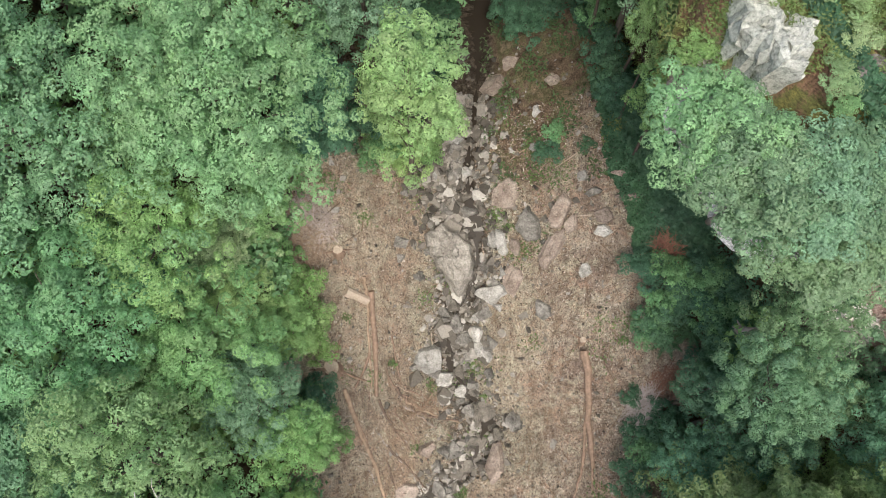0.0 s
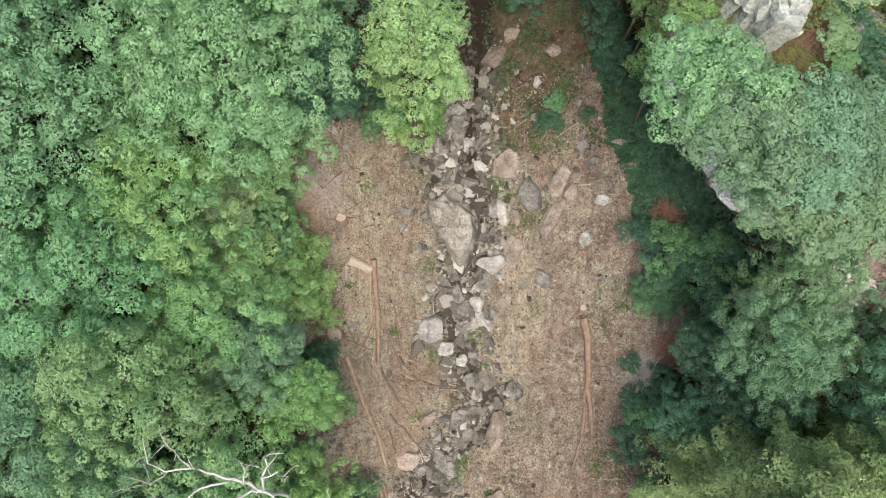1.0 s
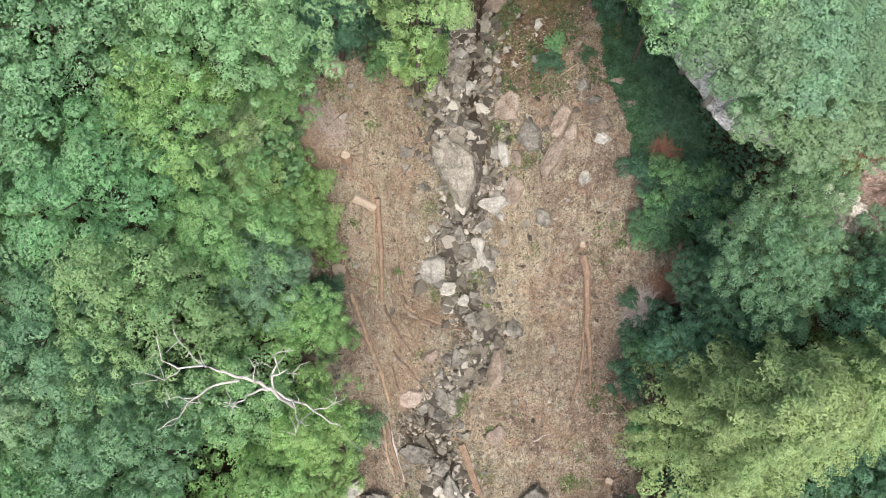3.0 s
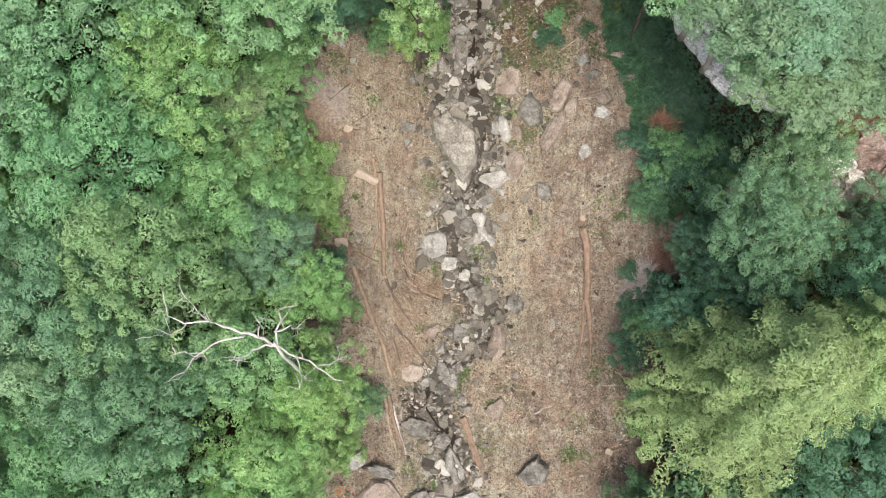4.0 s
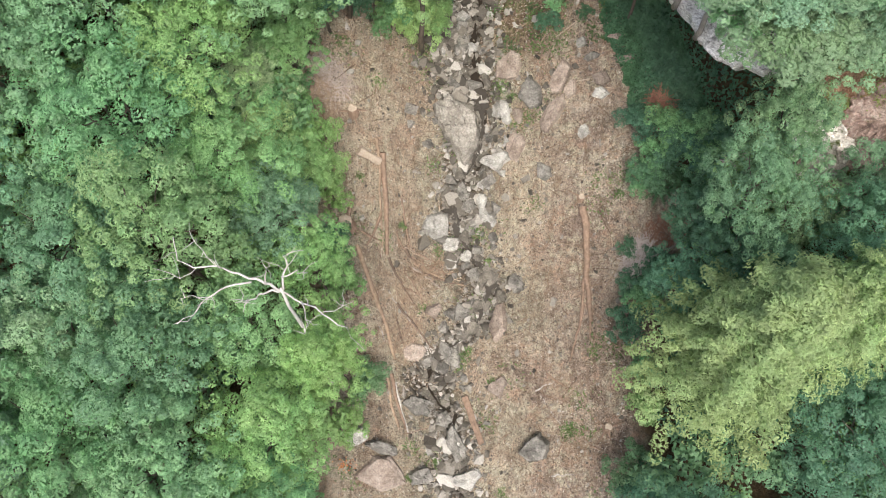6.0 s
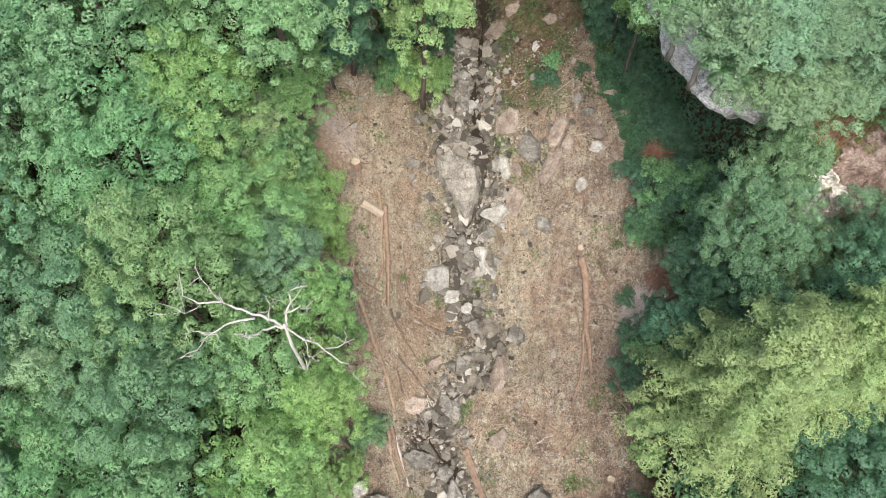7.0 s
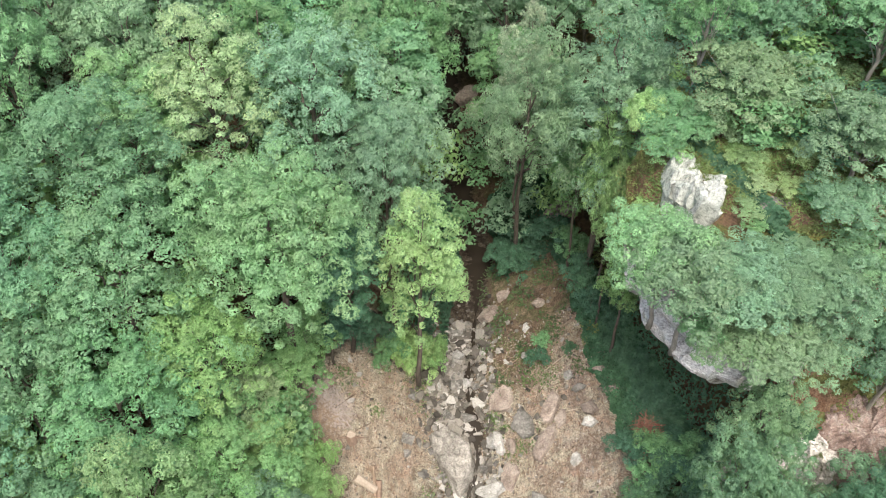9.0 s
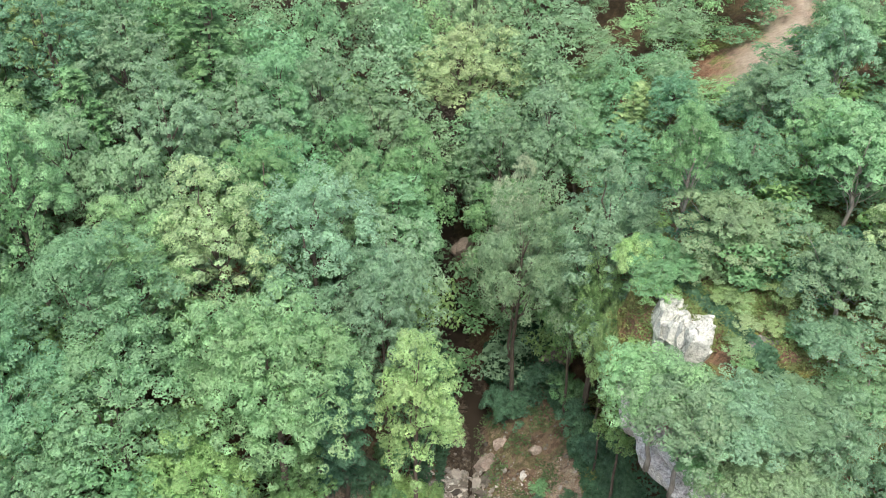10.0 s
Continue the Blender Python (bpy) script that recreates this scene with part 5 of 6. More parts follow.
log([(-6.5, 8.0), (-5.5, 5.2), (-4.6, 3.1), (-4.0, 1.0)], 0.16, 0.11, TWIG, "long dark pole along the wood's edge")
log([(-6.2, 7.4), (-5.2, 4.8), (-4.4, 2.9)], 0.08, 0.05, LOGWOOD, "thin brown pole along the wood's edge")
log([(-4.2, -0.1), (-3.8, -2.1), (-3.1, -4.1)], 0.14, 0.09, LOGWOOD, "brown pole in a small heap of fallen wood")
log([(-4.4, -0.4), (-4.2, -2.3), (-3.6, -4.0)], 0.12, 0.08, TWIG, "dark pole in a small heap of fallen wood")
log([(-3.9, -0.8), (-3.5, -2.6), (-2.9, -4.3)], 0.09, 0.06, DEADWOOD, "pale pole in a small heap of fallen wood")
log([(-6.4, 14.0), (-5.0, 13.6)], 0.34, 0.30, CUTWOOD, "short thick freshly cut log on bare earth")
log([(-3.5, 11.8), (-3.3, 10.4), (-2.9, 8.9)], 0.07, 0.04, LOGWOOD, "thin bent pole on the bank", category="branch")
for pts, r, m in (([(-3.1, 8.4), (-2.0, 7.0), (-1.0, 6.5), (1.1, 6.4)], 0.10, DARKWOOD), ([(-4.4, 7.6), (-3.6, 6.0), (-2.3, 4.4)], 0.085, DARKWOOD), ([(-3.4, 5.6), (-2.3, 5.3), (-1.4, 4.8)], 0.06, LOGWOOD),
                  ([(-3.8, 4.5), (-2.0, 2.7), (-1.1, 1.7)], 0.08, DARKWOOD), ([(-2.7, 7.2), (-1.6, 6.6), (-0.6, 5.9)], 0.07, GREYWOOD), ([(-2.0, 6.6), (-0.8, 8.0), (-0.6, 8.8)], 0.06, TWIG),
                  ([(9.6, 4.3), (9.0, 2.1), (8.5, 0.3)], 0.08, LOGWOOD), ([(10.0, 4.0), (9.9, 1.5)], 0.09, LOGWOOD), ([(0.2, 1.5), (1.2, 2.9)], 0.07, DEADWOOD), ([(-3.9, 3.6), (-3.2, 1.6), (-2.6, 0.4)], 0.06, DARKWOOD), ([(6.8, -0.4), (8.5, -1.6)], 0.06, LOGWOOD)):
    log(pts, r * 1.25, r * 0.6, m, "bent fallen branch lying on the bare bank", category="branch", sides=7, wobble=0.08)
log([(-5.2, 15.0), (-5.05, 14.2)], 0.12, 0.10, TWIG, "short dark stub of a log", category="branch")
for pts, r, m in (([(-2.8, 7.7), (-1.0, 6.9), (1.1, 6.3)], 0.11, TWIG), ([(-3.8, 9.1), (-3.0, 8.0), (-0.1, 7.0)], 0.08, LOGWOOD), ([(1.1, 2.9), (0.3, 1.6), (-0.3, 1.2)], 0.06, DEADWOOD),
                  ([(-0.3, 1.2), (-1.4, 1.3), (-2.4, 1.4)], 0.05, DEADWOOD), ([(5.0, -3.7), (7.0, -2.6)], 0.06, TWIG), ([(7.2, -0.7), (8.6, -1.6)], 0.06, TWIG),
                  ([(8.2, -4.8), (7.6, -6.1)], 0.06, LOGWOOD), ([(-2.6, 8.3), (-1.2, 7.9), (0.2, 7.6)], 0.06, LOGWOOD), ([(-2.2, 9.6), (-1.6, 8.2), (-1.4, 6.9)], 0.05, TWIG),
                  ([(-3.4, 7.0), (-2.2, 5.4), (-1.6, 3.9)], 0.06, LOGWOOD), ([(-4.2, 6.4), (-3.2, 4.2), (-2.8, 2.4)], 0.05, TWIG), ([(5.4, 19.9), (6.0, 18.6)], 0.07, DEADWOOD),
                  ([(9.3, -4.9), (10.4, -5.8), (10.9, -7.0)], 0.07, LOGWOOD), ([(9.6, -5.4), (8.6, -6.4)], 0.06, TWIG), ([(10.8, 5.0), (12.0, 6.8)], 0.05, TWIG),
                  ([(11.2, 12.6), (12.2, 11.2)], 0.05, TWIG), ([(12.6, 8.6), (14.4, 7.6)], 0.05, TWIG), ([(-3.2, -4.4), (-1.4, -3.9)], 0.05, LOGWOOD)):
    log(pts, r, r * 0.5, m, "weathered thin branch lying on the ground", category="branch", sides=6, wobble=0.07)

for k in range(44):
    if k < 32:
        bx, by = wood_rng.uniform(-5.8, -1.4), wood_rng.uniform(-1.5, 9.5)
        ba = math.pi / 2 + wood_rng.normal(0.25, 0.55)
    else:
        bx, by = wood_rng.uniform(5.5, 10.8), wood_rng.uniform(-8.5, -1.0)
        ba = wood_rng.uniform(0, 3.14)
    bl = wood_rng.uniform(0.5, 1.5)
    br = wood_rng.uniform(0.025, 0.06)
    log([(bx - math.cos(ba) * bl, by - math.sin(ba) * bl), (bx + wood_rng.normal(0, 0.08), by), (bx + math.cos(ba) * bl, by + math.sin(ba) * bl)], br, br * 0.5,
        (TWIG, LOGWOOD, TWIG, DEADWOOD)[int(wood_rng.integers(0, 4))], "thin dry stick lying on bare earth", category="branch", sides=5, wobble=0.06)


def plank_log():
    pts = on_land([(1.2, -1.7), (1.8, -3.5), (2.4, -5.1)], 0.18)
    v, f = tube(refine(pts, 2, 0.01, wood_rng), [0.27, 0.27, 0.26, 0.25, 0.24], 6)
    ob = new("fallen_log", mesh_of("log", v, f, LOGWOOD))
    tagged(ob, "flat reddish-brown half log lying beside the stream", "log", group="fallen logs")


plank_log()


def stump(x, y, r, tall, roots, label):
    z = zland(x, y)
    root = new("tree_stump")
    root.matrix_basis = Matrix.Translation((x, y, z))
    v, f = tube([(0, 0, -0.3), (0, 0, 0.05), (0.02, 0, tall * 0.6), (0.02, 0.02, tall)], [r * 1.5, r * 1.25, r * 1.05, r], 14)
    part_ob = new("stem", mesh_of("stem", v, f, LOGWOOD))
    part_ob.parent = root
    v, f = tube([(0.02, 0.02, tall), (0.02, 0.02, tall + 0.035)], [r * 0.97, r * 0.94], 14)
    v = [Vector(p) + Vector((wood_rng.normal(0, r * 0.09), wood_rng.normal(0, r * 0.09), wood_rng.normal(0, 0.03))) for p in v]
    cut = new("cut_face", mesh_of("cut_face", v, f, CUTWOOD))
    cut.parent = root
    tagged(cut, "pale fresh-sawn face")
    for i in range(roots):
        a = 6.28 * i / roots + wood_rng.uniform(-0.4, 0.4)
        L = wood_rng.uniform(1.6, 3.2) * r * 1.6
        end = (math.cos(a) * L, math.sin(a) * L)
        zz = zland(x + end[0], y + end[1]) - z
        v, f = tube([(math.cos(a) * r * 0.7, math.sin(a) * r * 0.7, 0.2), (end[0] * 0.55, end[1] * 0.55, zz * 0.55 + 0.08), (end[0], end[1], zz)], [r * 0.36, r * 0.24, 0.03], 6)
        ob = new("root", mesh_of("root", v, f, LOGWOOD))
        ob.parent = root
    tagged(root, label, "stump", group="tree stumps")


stump(-6.75, 16.2, 0.31, 0.45, 4, "freshly cut tree stump with a pale sawn face on bare earth")
stump(10.9, -4.3, 0.27, 0.45, 5, "small cut stump with spreading roots on bare earth")
stump(-7.3, 9.2, 0.5, 0.6, 4, "wide pale-cut stump at the wood's edge")
stump(9.1, 10.9, 0.22, 0.22, 3, "low splintered stump above a stripped log")


def brush_pile(x, y, rx, ry, n, material, label, tall=0.7):
    rng = np.random.default_rng(int(abs(x) * 100 + abs(y)))
    pieces = []
    for i in range(n):
        a, k = rng.uniform(0, 6.28), math.sqrt(rng.uniform(0, 1))
        cx, cy = x + math.cos(a) * k * rx, y + math.sin(a) * k * ry
        b, L = rng.uniform(0, 6.28), rng.uniform(0.5, 1.6)
        up = tall * (1 - k * k) * rng.uniform(0, 1) + 0.05
        ends = []
        for s in (-0.5, 0.5):
            ex, ey = cx + math.cos(b) * L * s, cy + math.sin(b) * L * s
            ends.append(Vector((ex, ey, zland(ex, ey) + up * rng.uniform(0.6, 1.3))))
        mid = ends[0].lerp(ends[1], 0.5) + Vector(rng.normal(0, 0.08, 3))
        r = rng.uniform(0.012, 0.034)
        pieces.append(tube([ends[0], mid, ends[1]], [r, r * 0.8, r * 0.4], 4))
    v, f = join(pieces)
    ob = new("brush_pile", mesh_of("brush_pile", v, f, material))
    tagged(ob, label, "brush", kind="stuff")


REDBRUSH = bark_material("dry_red_brown_brush", (0.16, 0.075, 0.05), (0.34, 0.19, 0.13), 3.0)
PALEBRUSH = bark_material("bleached_pinkish_brush", (0.34, 0.29, 0.27), (0.66, 0.60, 0.57), 3.0)
GREYBRUSH = bark_material("dead_grey_brush", (0.26, 0.21, 0.19), (0.52, 0.46, 0.42), 3.0)
brush_pile(-9.4, 16.6, 1.8, 1.6, 420, TWIG, "tangled heap of dry tan brush at the wood's edge", 1.0)
brush_pile(-8.4, 17.6, 1.5, 1.5, 300, GREYBRUSH, "pale dry brush strewn on the bank", 0.5)
brush_pile(12.9, 6.4, 0.9, 1.4, 330, PALEBRUSH, "dead greyish-pink brush at the wood's edge", 1.7)
brush_pile(13.9, 15.6, 1.0, 1.3, 420, REDBRUSH, "dry red-brown dead brush below the cliff", 1.2)
brush_pile(14.6, 8.2, 1.4, 0.9, 160, REDBRUSH, "reddish dead brush on a bare spur", 0.6)
brush_pile(-1.2, 7.4, 1.6, 0.9, 60, TWIG, "tangled driftwood sticks beside the stream", 0.5)
brush_pile(7.8, -1.4, 1.0, 0.8, 40, TWIG, "loose heap of thin brown sticks", 0.3)
brush_pile(-2.4, 6.2, 1.5, 1.9, 90, TWIG, "tangle of thin brown branches beside the stream", 0.35)
brush_pile(-2.6, 2.2, 1.2, 1.6, 60, TWIG, "thin brown sticks washed up on the bank", 0.25)
brush_pile(9.4, -5.6, 1.5, 1.3, 70, TWIG, "brown sticks and roots on bare earth", 0.4)
brush_pile(-3.6, 3.2, 0.9, 2.6, 70, TWIG, "thin sticks strewn down the bank", 0.25)


def strewn():
    """Sticks, straw and wood chips all over the bare earth."""
    rng = np.random.default_rng(71)
    pieces = []
    for i in range(5200):
        x, y = rng.uniform(-9.5, 14), rng.uniform(-10, 25)
        if float(cleared(x, y)) > 0.3 or abs(x - np.interp(y, STREAM_Y, STREAM_X)) < 0.9:
            continue
        L = float(np.clip(rng.lognormal(-0.9, 0.55), 0.12, 1.8))
        a = rng.uniform(0, 6.28)
        r = rng.uniform(0.008, 0.022) + L * 0.008
        ax, ay, bx, by = x - math.cos(a) * L / 2, y - math.sin(a) * L / 2, x + math.cos(a) * L / 2, y + math.sin(a) * L / 2
        p = Vector((ax, ay, zland(ax, ay) + r + 0.03))
        q = Vector((bx, by, zland(bx, by) + r + 0.03 + rng.uniform(0, 0.06)))
        pieces.append(tube([p, p.lerp(q, 0.5) + Vector((rng.normal(0, 0.04), rng.normal(0, 0.04), 0.02)), q], [r, r, r * 0.6], 4))
    v, f = join(pieces)
    tagged(new("strewn_sticks", mesh_of("strewn_sticks", v, f, STICKS)), "thin sticks strewn over bare earth", "sticks", kind="stuff")
    n = 64000
    x, y = rng.uniform(-10, 14.5, n), rng.uniform(-11, 26, n)
    ok = (cleared(x, y) < 0.4) & (np.abs(x - np.interp(y, STREAM_Y, STREAM_X)) > 0.8)
    x, y = x[ok], y[ok]
    p = np.stack([x, y, land(x, y) + rng.uniform(0.03, 0.09, len(x))], 1)
    nr = np.tile(np.array([0, 0, 1.0]), (len(x), 1)) + rng.normal(0, 0.35, (len(x), 3))
    me = quads_mesh("chips", leaf_quads(p, nr, 0.09, rng, 1.4), CHIPS)
    tagged(new("strewn_chips", me), "pale wood chips and dry leaves on bare earth", "litter", kind="stuff")


STICKS = island_material("dry_sticks", [(0.0, (0.13, 0.085, 0.055)), (0.5, (0.30, 0.215, 0.145)), (0.85, (0.42, 0.33, 0.24)), (1.0, (0.62, 0.54, 0.44))])
CHIPS = island_material("chips_and_dry_leaves", [(0.0, (0.05, 0.036, 0.026)), (0.35, (0.15, 0.105, 0.078)), (0.6, (0.31, 0.245, 0.185)), (0.85, (0.44, 0.38, 0.305)), (1.0, (0.74, 0.70, 0.63))])
strewn()


# ---- the bleached dead tree ----
def dead_snag(points, r, label):
    """A broken grey-brown snag with stubs of limbs."""
    base = Vector(points[0])
    root = new("dead_snag")
    root.matrix_basis = Matrix.Translation(base)
    path = refine([Vector(p) - base for p in points], 3, 0.05, wood_rng)
    v, f = tube(path, [r * (1 - 0.6 * i / (len(path) - 1)) for i in range(len(path))], 8)
    new("stem", mesh_of("stem", v, f, GREYBRUSH)).parent = root
    for i in range(6):
        p = path[int(len(path) * (0.45 + 0.09 * i))]
        a = wood_rng.uniform(0, 6.28)
        e = p + Vector((math.cos(a), math.sin(a), 0.5)) * wood_rng.uniform(0.5, 1.1)
        v, f = tube([p, p.lerp(e, 0.5) + Vector((0, 0, 0.1)), e], [r * 0.35, r * 0.22, 0.015], 5)
        new("limb", mesh_of("limb", v, f, GREYBRUSH)).parent = root
    tagged(root, label, "dead tree")


dead_snag(((17.0, 10.6, 5.6), (16.6, 9.9, 10.0), (16.3, 9.2, 13.6)), 0.42, "broken greyish-brown snag leaning out below the cliff")


def dead_tree():
    z0 = zland(-7.9, -1.6)
    root = new("dead_tree")
    root.matrix_basis = Matrix.Translation((-7.9, -1.6, z0))
    rng = np.random.default_rng(81)
    off = Vector((7.9, 1.6, -z0))
    v, f = tube([p + off for p in bent((-7.9, -1.6, z0 - 0.5), (-7.65, -1.11, 20.4), 9, 0.07, rng)], [0.25, 0.22, 0.19, 0.17, 0.14, 0.12, 0.10, 0.09, 0.08, 0.07], 9)
    t = new("trunk", mesh_of("dead_trunk", v, f, DEADWOOD, True))
    t.parent = root
    limbs = (
        (((-7.65, -1.11), (-8.46, -0.81), (-9.08, -0.66), (-9.85, -0.31), (-10.55, -0.22), (-11.44, -0.45), (-12.04, -0.12), (-12.36, 0.9)), 0.13, 20.0, 21.6),
        (((-9.08, -0.66), (-10.15, -1.07), (-10.96, -1.62), (-11.38, -2.36), (-12.07, -2.81)), 0.09, 20.3, 20.6),
        (((-7.65, -1.11), (-8.42, -1.31), (-8.99, -1.86), (-9.42, -2.01)), 0.10, 20.0, 21.3),
        (((-7.65, -1.11), (-7.45, -0.35), (-7.43, 0.16), (-6.55, 0.31)), 0.09, 20.2, 21.6),
        (((-7.49, -0.6), (-7.0, -0.5), (-6.38, -0.6)), 0.06, 20.6, 21.2),
        (((-7.65, -1.11), (-6.82, -1.48), (-5.82, -1.97), (-4.82, -2.57), (-4.01, -3.49)), 0.085, 20.0, 18.6),
        (((-11.44, -0.45), (-12.01, -0.88), (-12.5, -0.95)), 0.03, 21.1, 21.4),
        (((-8.46, -0.81), (-8.32, -0.23), (-7.94, -0.1)), 0.05, 20.3, 21.2),
        (((-10.55, -0.22), (-11.1, 0.25), (-11.3, 0.8)), 0.03, 20.9, 21.6),
        (((-6.82, -1.48), (-6.5, -2.3), (-6.6, -3.0)), 0.04, 19.7, 19.6),
        (((-5.82, -1.97), (-5.2, -1.6), (-4.7, -1.7)), 0.035, 19.3, 19.4),
        (((-8.99, -1.86), (-9.1, -2.4)), 0.04, 20.9, 21.1),
        (((-10.96, -1.62), (-11.5, -1.5), (-12.0, -1.7)), 0.03, 20.5, 20.8),
    )
    for pts, r, za, zb in limbs:
        n = len(pts)
        path = [Vector((x, y, za + (zb - za) * i / (n - 1))) + off for i, (x, y) in enumerate(pts)]
        path = refine(path, 3, 0.07, rng)
        r *= 0.54
        m = len(path)
        v, f = tube(path, [r * (1 - 0.85 * i / (m - 1)) + 0.008 for i in range(m)], 6)
        b = new("limb", mesh_of("limb", v, f, DEADWOOD, True))
        b.parent = root
        for k in range(3 if m > 6 else 1):
            a = path[int(rng.integers(m // 3, m))]
            th = rng.uniform(0, 6.28)
            e = a + Vector((math.cos(th), math.sin(th), 0.5)) * rng.uniform(0.4, 1.1)
            v, f = tube(bent(a, e, 3, 0.06, rng), [0.022, 0.018, 0.012, 0.006], 5)
            new("twig", mesh_of("twig", v, f, DEADWOOD, True)).parent = root
    tagged(root, "bare bleached dead tree with crooked white limbs above the canopy", "dead tree")


dead_tree()


# ---- ground cover ----
def ivy_slope():
    rng = np.random.default_rng(91)
    n = 80000
    x, y = rng.uniform(9.5, 20, n), rng.uniform(8.0, 27, n)
    left = np.interp(y, (8.0, 9.5, 11, 14, 18, 22, 27), (15.0, 13.8, 12.8, 12.2, 11.4, 10.4, 9.2)) + waves(x * 2, y * 2) * 1.2
    c = cliff_distance(x, y)
    ok = (x > left) & (c < 1.3) & (y > 15.3 + waves(x * 2, y) * 1.5)
    x, y = x[ok], y[ok]
    lump = 0.18 + 0.22 * (np.sin(x * 2.7) * np.sin(y * 2.3 + x) + 1)
    p = np.stack([x, y, land(x, y) + rng.uniform(0.02, 1, len(x)) * lump + 0.06], 1)
    nr = np.tile(np.array([-0.35, -0.1, 1.0]), (len(x), 1)) + rng.normal(0, 0.4, (len(x), 3))
    ob = new("ivy_cover", quads_mesh("ivy", leaf_quads(p, nr, 0.21, rng), LEAF))
    ob.color = (0.065, 0.17, 0.085, 1)
    tagged(ob, "dense dark green creeper covering the slope below the cliff", "creeper", kind="stuff")
    n = 40000
    x, y = rng.uniform(-2.5, 10.5, n), rng.uniform(22.6, 40, n)
    ok = (np.abs(x - np.interp(y, STREAM_Y, STREAM_X)) > 1.6 + waves(x * 3, y * 3)) & (y > north_end(x) - 0.5 + waves(x * 4, y * 2) * 2.5 + 1.3 * np.sin(x * 1.7) * np.sin(x * 3.1 + 1) + rng.exponential(0.7, n) - 0.5)
    x, y = x[ok], y[ok]
    lump = 0.25 + 0.35 * (np.sin(x * 2.1) * np.sin(y * 1.9 + x) + 1)
    p = np.stack([x, y, land(x, y) + rng.uniform(0.02, 1, len(x)) * lump + 0.06], 1)
    nr = np.tile(np.array([0, -0.2, 1.0]), (len(x), 1)) + rng.normal(0, 0.45, (len(x), 3))
    ob = new("ivy_cover", quads_mesh("ivy", leaf_quads(p, nr, 0.25, rng), LEAF))
    ob.color = (0.05, 0.13, 0.07, 1)
    tagged(ob, "dark green low plants filling the shaded ravine", "low plants", kind="stuff")
    # creeper on the steep bank under the rock shelf
    n = 90000
    x, y = rng.uniform(11, 22, n), rng.uniform(8.5, 26, n)
    c = cliff_distance(x, y)
    ok = (c > -1.6) & (c < 1.1)
    x, y = x[ok], y[ok]
    off = rng.uniform(0.15, 0.75, len(x))
    p = np.stack([x - 0.79 * off, y - 0.61 * off, land(x, y) + rng.uniform(0.0, 0.35, len(x))], 1)
    nr = np.tile(np.array([-0.7, -0.6, 0.6]), (len(x), 1)) + rng.normal(0, 0.4, (len(x), 3))
    ob = new("ivy_cover", quads_mesh("ivy", leaf_quads(p, nr, 0.26, rng), LEAF))
    ob.color = (0.065, 0.16, 0.085, 1)
    tagged(ob, "dark green creeper hanging on the bank below the cliff", "creeper", kind="stuff")
    # low growth round the great whitish rock
    n = 30000
    x, y = rng.uniform(11.5, 22, n), rng.uniform(13.5, 27, n)
    ok = (np.sin(x * 1.9) * np.sin(y * 2.1 + x) + 0.8 * rng.uniform(-1, 1, n) > -0.25) & ((x - 12.4) * 0.79 + (y - 12.9) * 0.61 > 1.5) & ((cliff_distance(x, y) > 1.2) | (y > 17.5))
    x, y = x[ok], y[ok]
    p = np.stack([x, y, np.where(y < 22.5, np.maximum(shelf(x, y), land(x, y)), land(x, y)) + rng.uniform(0.08, 0.5, len(x))], 1)
    nr = np.tile(np.array([0, 0, 1.0]), (len(x), 1)) + rng.normal(0, 0.4, (len(x), 3))
    ob = new("shelf_plants", quads_mesh("shelf_plants", leaf_quads(p, nr, 0.125, rng, 1.2), LEAF))
    ob.color = (0.17, 0.25, 0.075, 1)
    tagged(ob, "green heath-like low plants round the whitish rock", "low plants", kind="stuff")
    # green growth at the head of the ravine
    n = 7000
    x, y = rng.uniform(2.6, 10.4, n), rng.uniform(20.5, 34, n)
    ok = (np.sin(x * 1.7 + 0.6) * np.sin(y * 1.1 + x * 0.7) + 0.5 * np.sin(x * 4.1) * np.sin(y * 3.3) + rng.uniform(-0.35, 0.35, n) + 0.03 * (y - 24) > 0.45)
    x, y = x[ok], y[ok]
    p = np.stack([x, y, land(x, y) + rng.uniform(0.04, 0.4, len(x))], 1)
    nr = np.tile(np.array([0, -0.1, 1.0]), (len(x), 1)) + rng.normal(0, 0.5, (len(x), 3))
    ob = new("weeds", quads_mesh("weeds", leaf_quads(p, nr, 0.16, rng, 1.3), LEAF))
    ob.color = (0.085, 0.15, 0.055, 1)
    tagged(ob, "green weeds in patches on dark brown earth", "weeds", kind="stuff")
    # sparse weeds on the bare ground
    n = 9000
    k = rng.integers(0, 60, n)
    cx, cy = rng.uniform(-8, 12, 60), rng.uniform(-9, 25, 60)
    cx[:8] = (1.9, 0.7, 3.6, 6.6, 7.4, 5.2, 8.4, -2.2)
    cy[:8] = (10.0, 0.8, 19.4, 22.0, 21.2, 17.0, -4.4, 21.6)
    spread = rng.uniform(0.12, 0.7, 60)
    spread[:3] = 0.33
    spread[3:5] = 0.75
    x = cx[k] + rng.normal(0, 1, n) * spread[k]
    y = cy[k] + rng.normal(0, 1, n) * spread[k]
    keep = (k < 8) | (rng.uniform(0, 1, n) < 0.35)
    x, y = x[keep], y[keep]
    p = np.stack([x, y, land(x, y) + rng.uniform(0.04, 0.28, len(x))], 1)
    nr = np.tile(np.array([0, 0, 1.0]), (len(x), 1)) + rng.normal(0, 0.5, (len(x), 3))
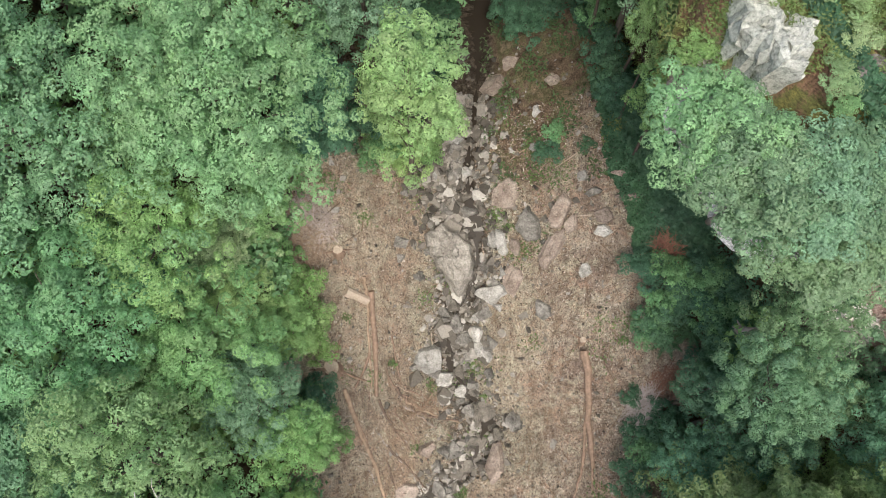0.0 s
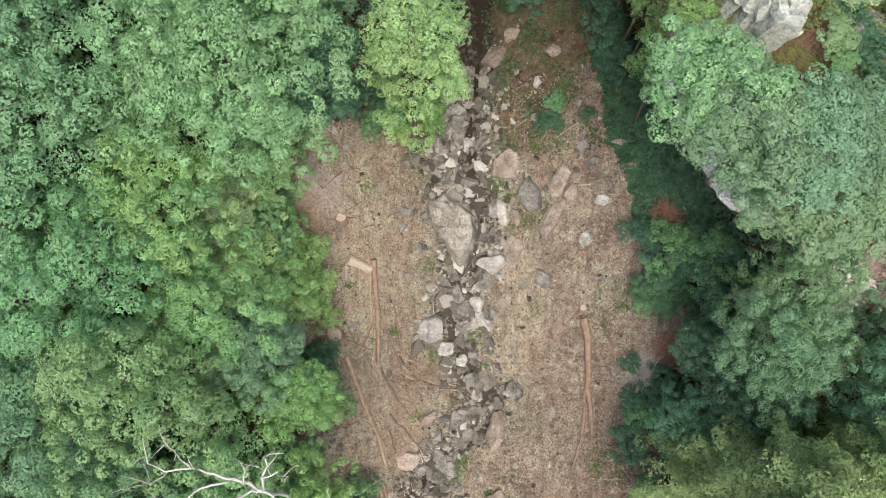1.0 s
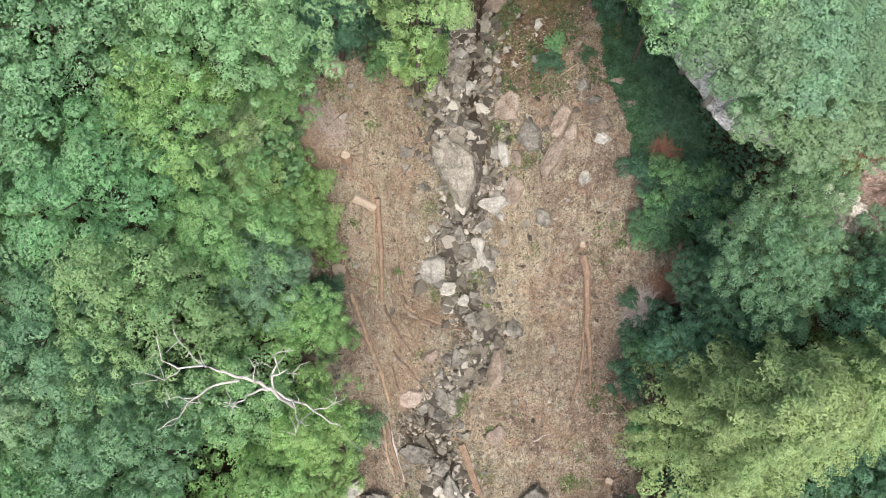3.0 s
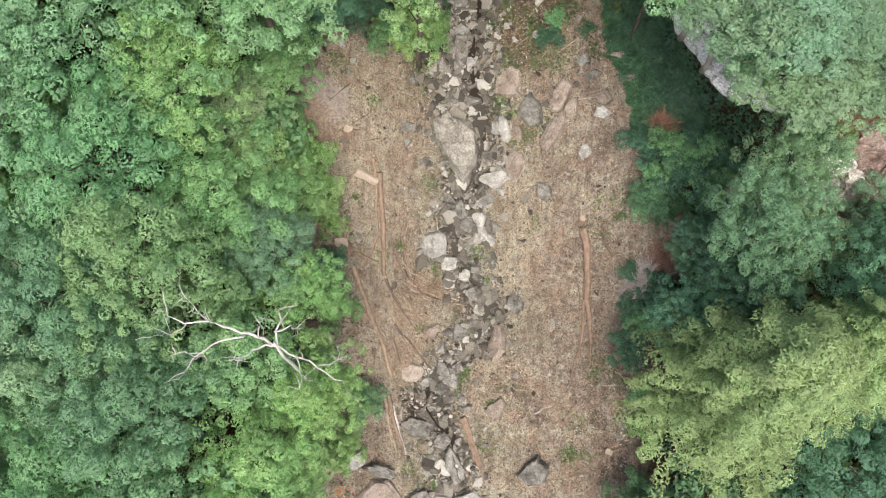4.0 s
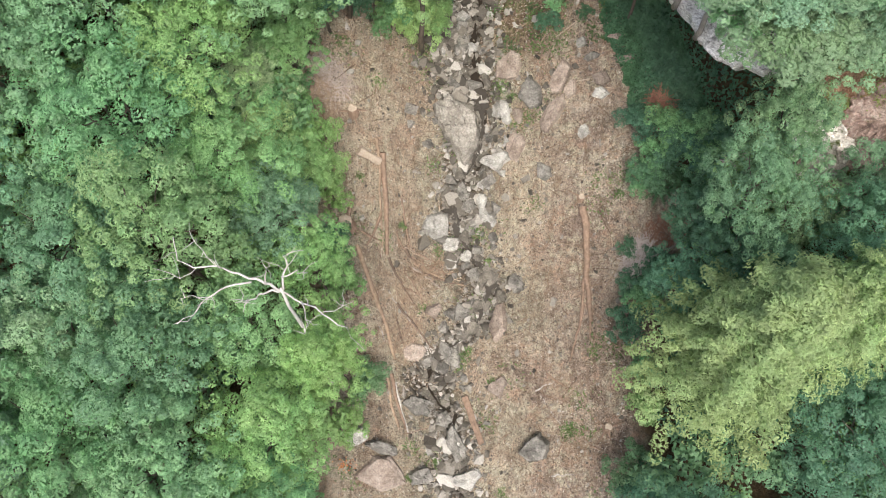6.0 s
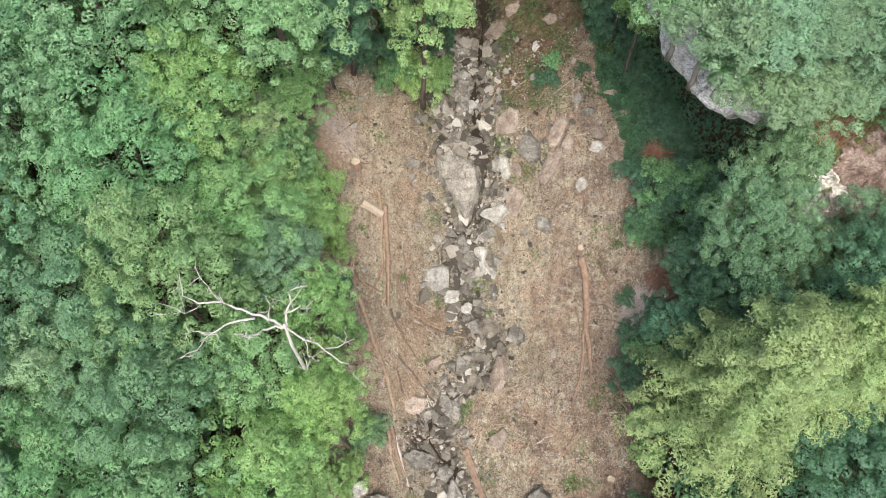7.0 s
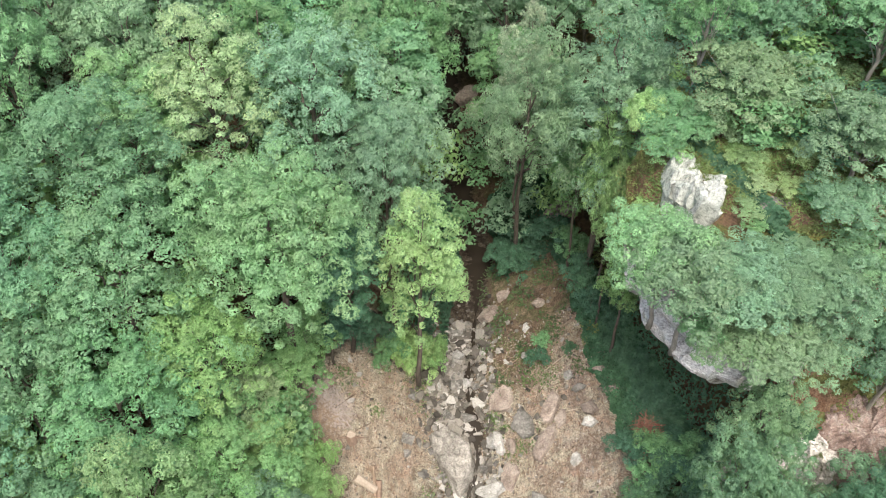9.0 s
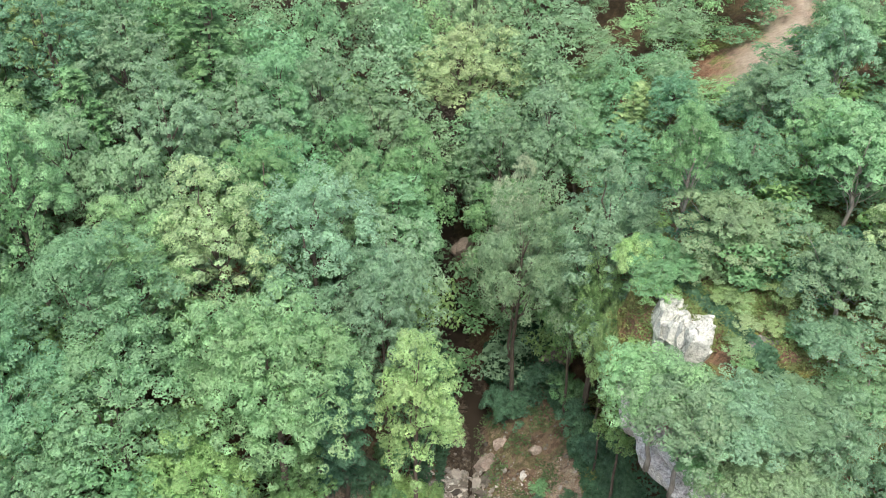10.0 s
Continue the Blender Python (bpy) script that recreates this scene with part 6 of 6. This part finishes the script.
    ob = new("weeds", quads_mesh("weeds", leaf_quads(p, nr, 0.14, rng, 1.3), LEAF))
    ob.color = (0.12, 0.20, 0.06, 1)
    tagged(ob, "small green weeds sprouting on bare earth and among stones", "weeds", kind="stuff")
    # a sprig of orange leaves in the wood's edge
    n = 45
    p = np.stack([-7.0 + rng.normal(0, 0.3, n), -6.9 + rng.normal(0, 0.25, n), zland(-7.0, -6.9) + 1.7 + rng.normal(0, 0.25, n)], 1)
    ob = new("orange_sprig", quads_mesh("orange_sprig", leaf_quads(p, np.array([[0.2, 0, 1.0]]) + rng.normal(0, 0.4, (n, 3)), 0.13, rng), LEAF))
    ob.color = (0.62, 0.19, 0.06, 1)
    tagged(ob, "orange blossoms on a creeper at the wood's edge", "flowers", kind="stuff")
    # moss and low plants on the shelf
    n = 110000
    x, y = rng.uniform(10, 34, n), rng.uniform(10, 46, n)
    d = (x - 12.4) * 0.79 + (y - 12.9) * 0.61
    ok = (d > 0.8) & ((cliff_distance(x, y) > 1.2) | (y > 17.5)) & (np.sin(x * 0.9 + 1) * np.sin(y * 0.8) + waves(x, y) + 0.25 * np.sin(x * 2.9 - y * 1.3) * np.sin(y * 3.1) > -0.2) & (track_distance(x, y) > 1)
    x, y = x[ok], y[ok]
    p = np.stack([x, y, np.where(y < 22.5, np.maximum(shelf(x, y), land(x, y)), land(x, y)) + rng.uniform(0.03, 1.0, len(x)) * (0.2 + 0.3 * (np.sin(x * 2.3 + y) * np.sin(y * 2.6) > 0.2))], 1)
    nr = np.tile(np.array([0, 0, 1.0]), (len(x), 1)) + rng.normal(0, 0.4, (len(x), 3))
    ob = new("shelf_plants", quads_mesh("shelf_plants", leaf_quads(p, nr, 0.135, rng, 1.2), LEAF))
    ob.color = (0.20, 0.25, 0.075, 1)
    tagged(ob, "low yellowish-green plants and moss on the rock shelf", "low plants", kind="stuff")


ivy_slope()


def fern(x, y, s, n, label):
    """A rosette of long arching fronds."""
    rng = np.random.default_rng(int(x * 50 + y))
    z = zland(x, y)
    root = new("fern")
    root.matrix_basis = Matrix.Translation((x, y, z))
    for i in range(n):
        a = 6.28 * i / n + rng.uniform(-0.15, 0.15)
        way, side = np.array([math.cos(a), math.sin(a), 0]), np.array([-math.sin(a), math.cos(a), 0])
        q = []
        for j in range(16):
            t = (j + 1) / 16
            c = way * t * s + np.array([0, 0, 0.5 + 1.5 * t * (1 - t) * s * 0.6 - 0.35 * t])
            w = s * 0.20 * math.sin(math.pi * min(1, t * 0.9 + 0.12))
            for sg in (-1, 1):
                tip = c + side * sg * w + way * 0.05 * s - np.array([0, 0, 0.06])
                q.append([c - way * 0.035 * s, tip, c + way * 0.035 * s, c])
        ob = new("frond", quads_mesh("frond", np.array(q), LEAF))
        ob.color = (0.075, 0.19, 0.085, 1)
        ob.parent = root
    tagged(root, label, "fern", group="ferns")


fern(15.2, 10.8, 1.4, 11, "large green fern-like plant with spread fronds")
fern(13.8, 10.4, 1.3, 10, "green fern-like plant beside a larger one")
fern(14.4, 11.6, 1.1, 9, "dark green fern-like plant in the shade")
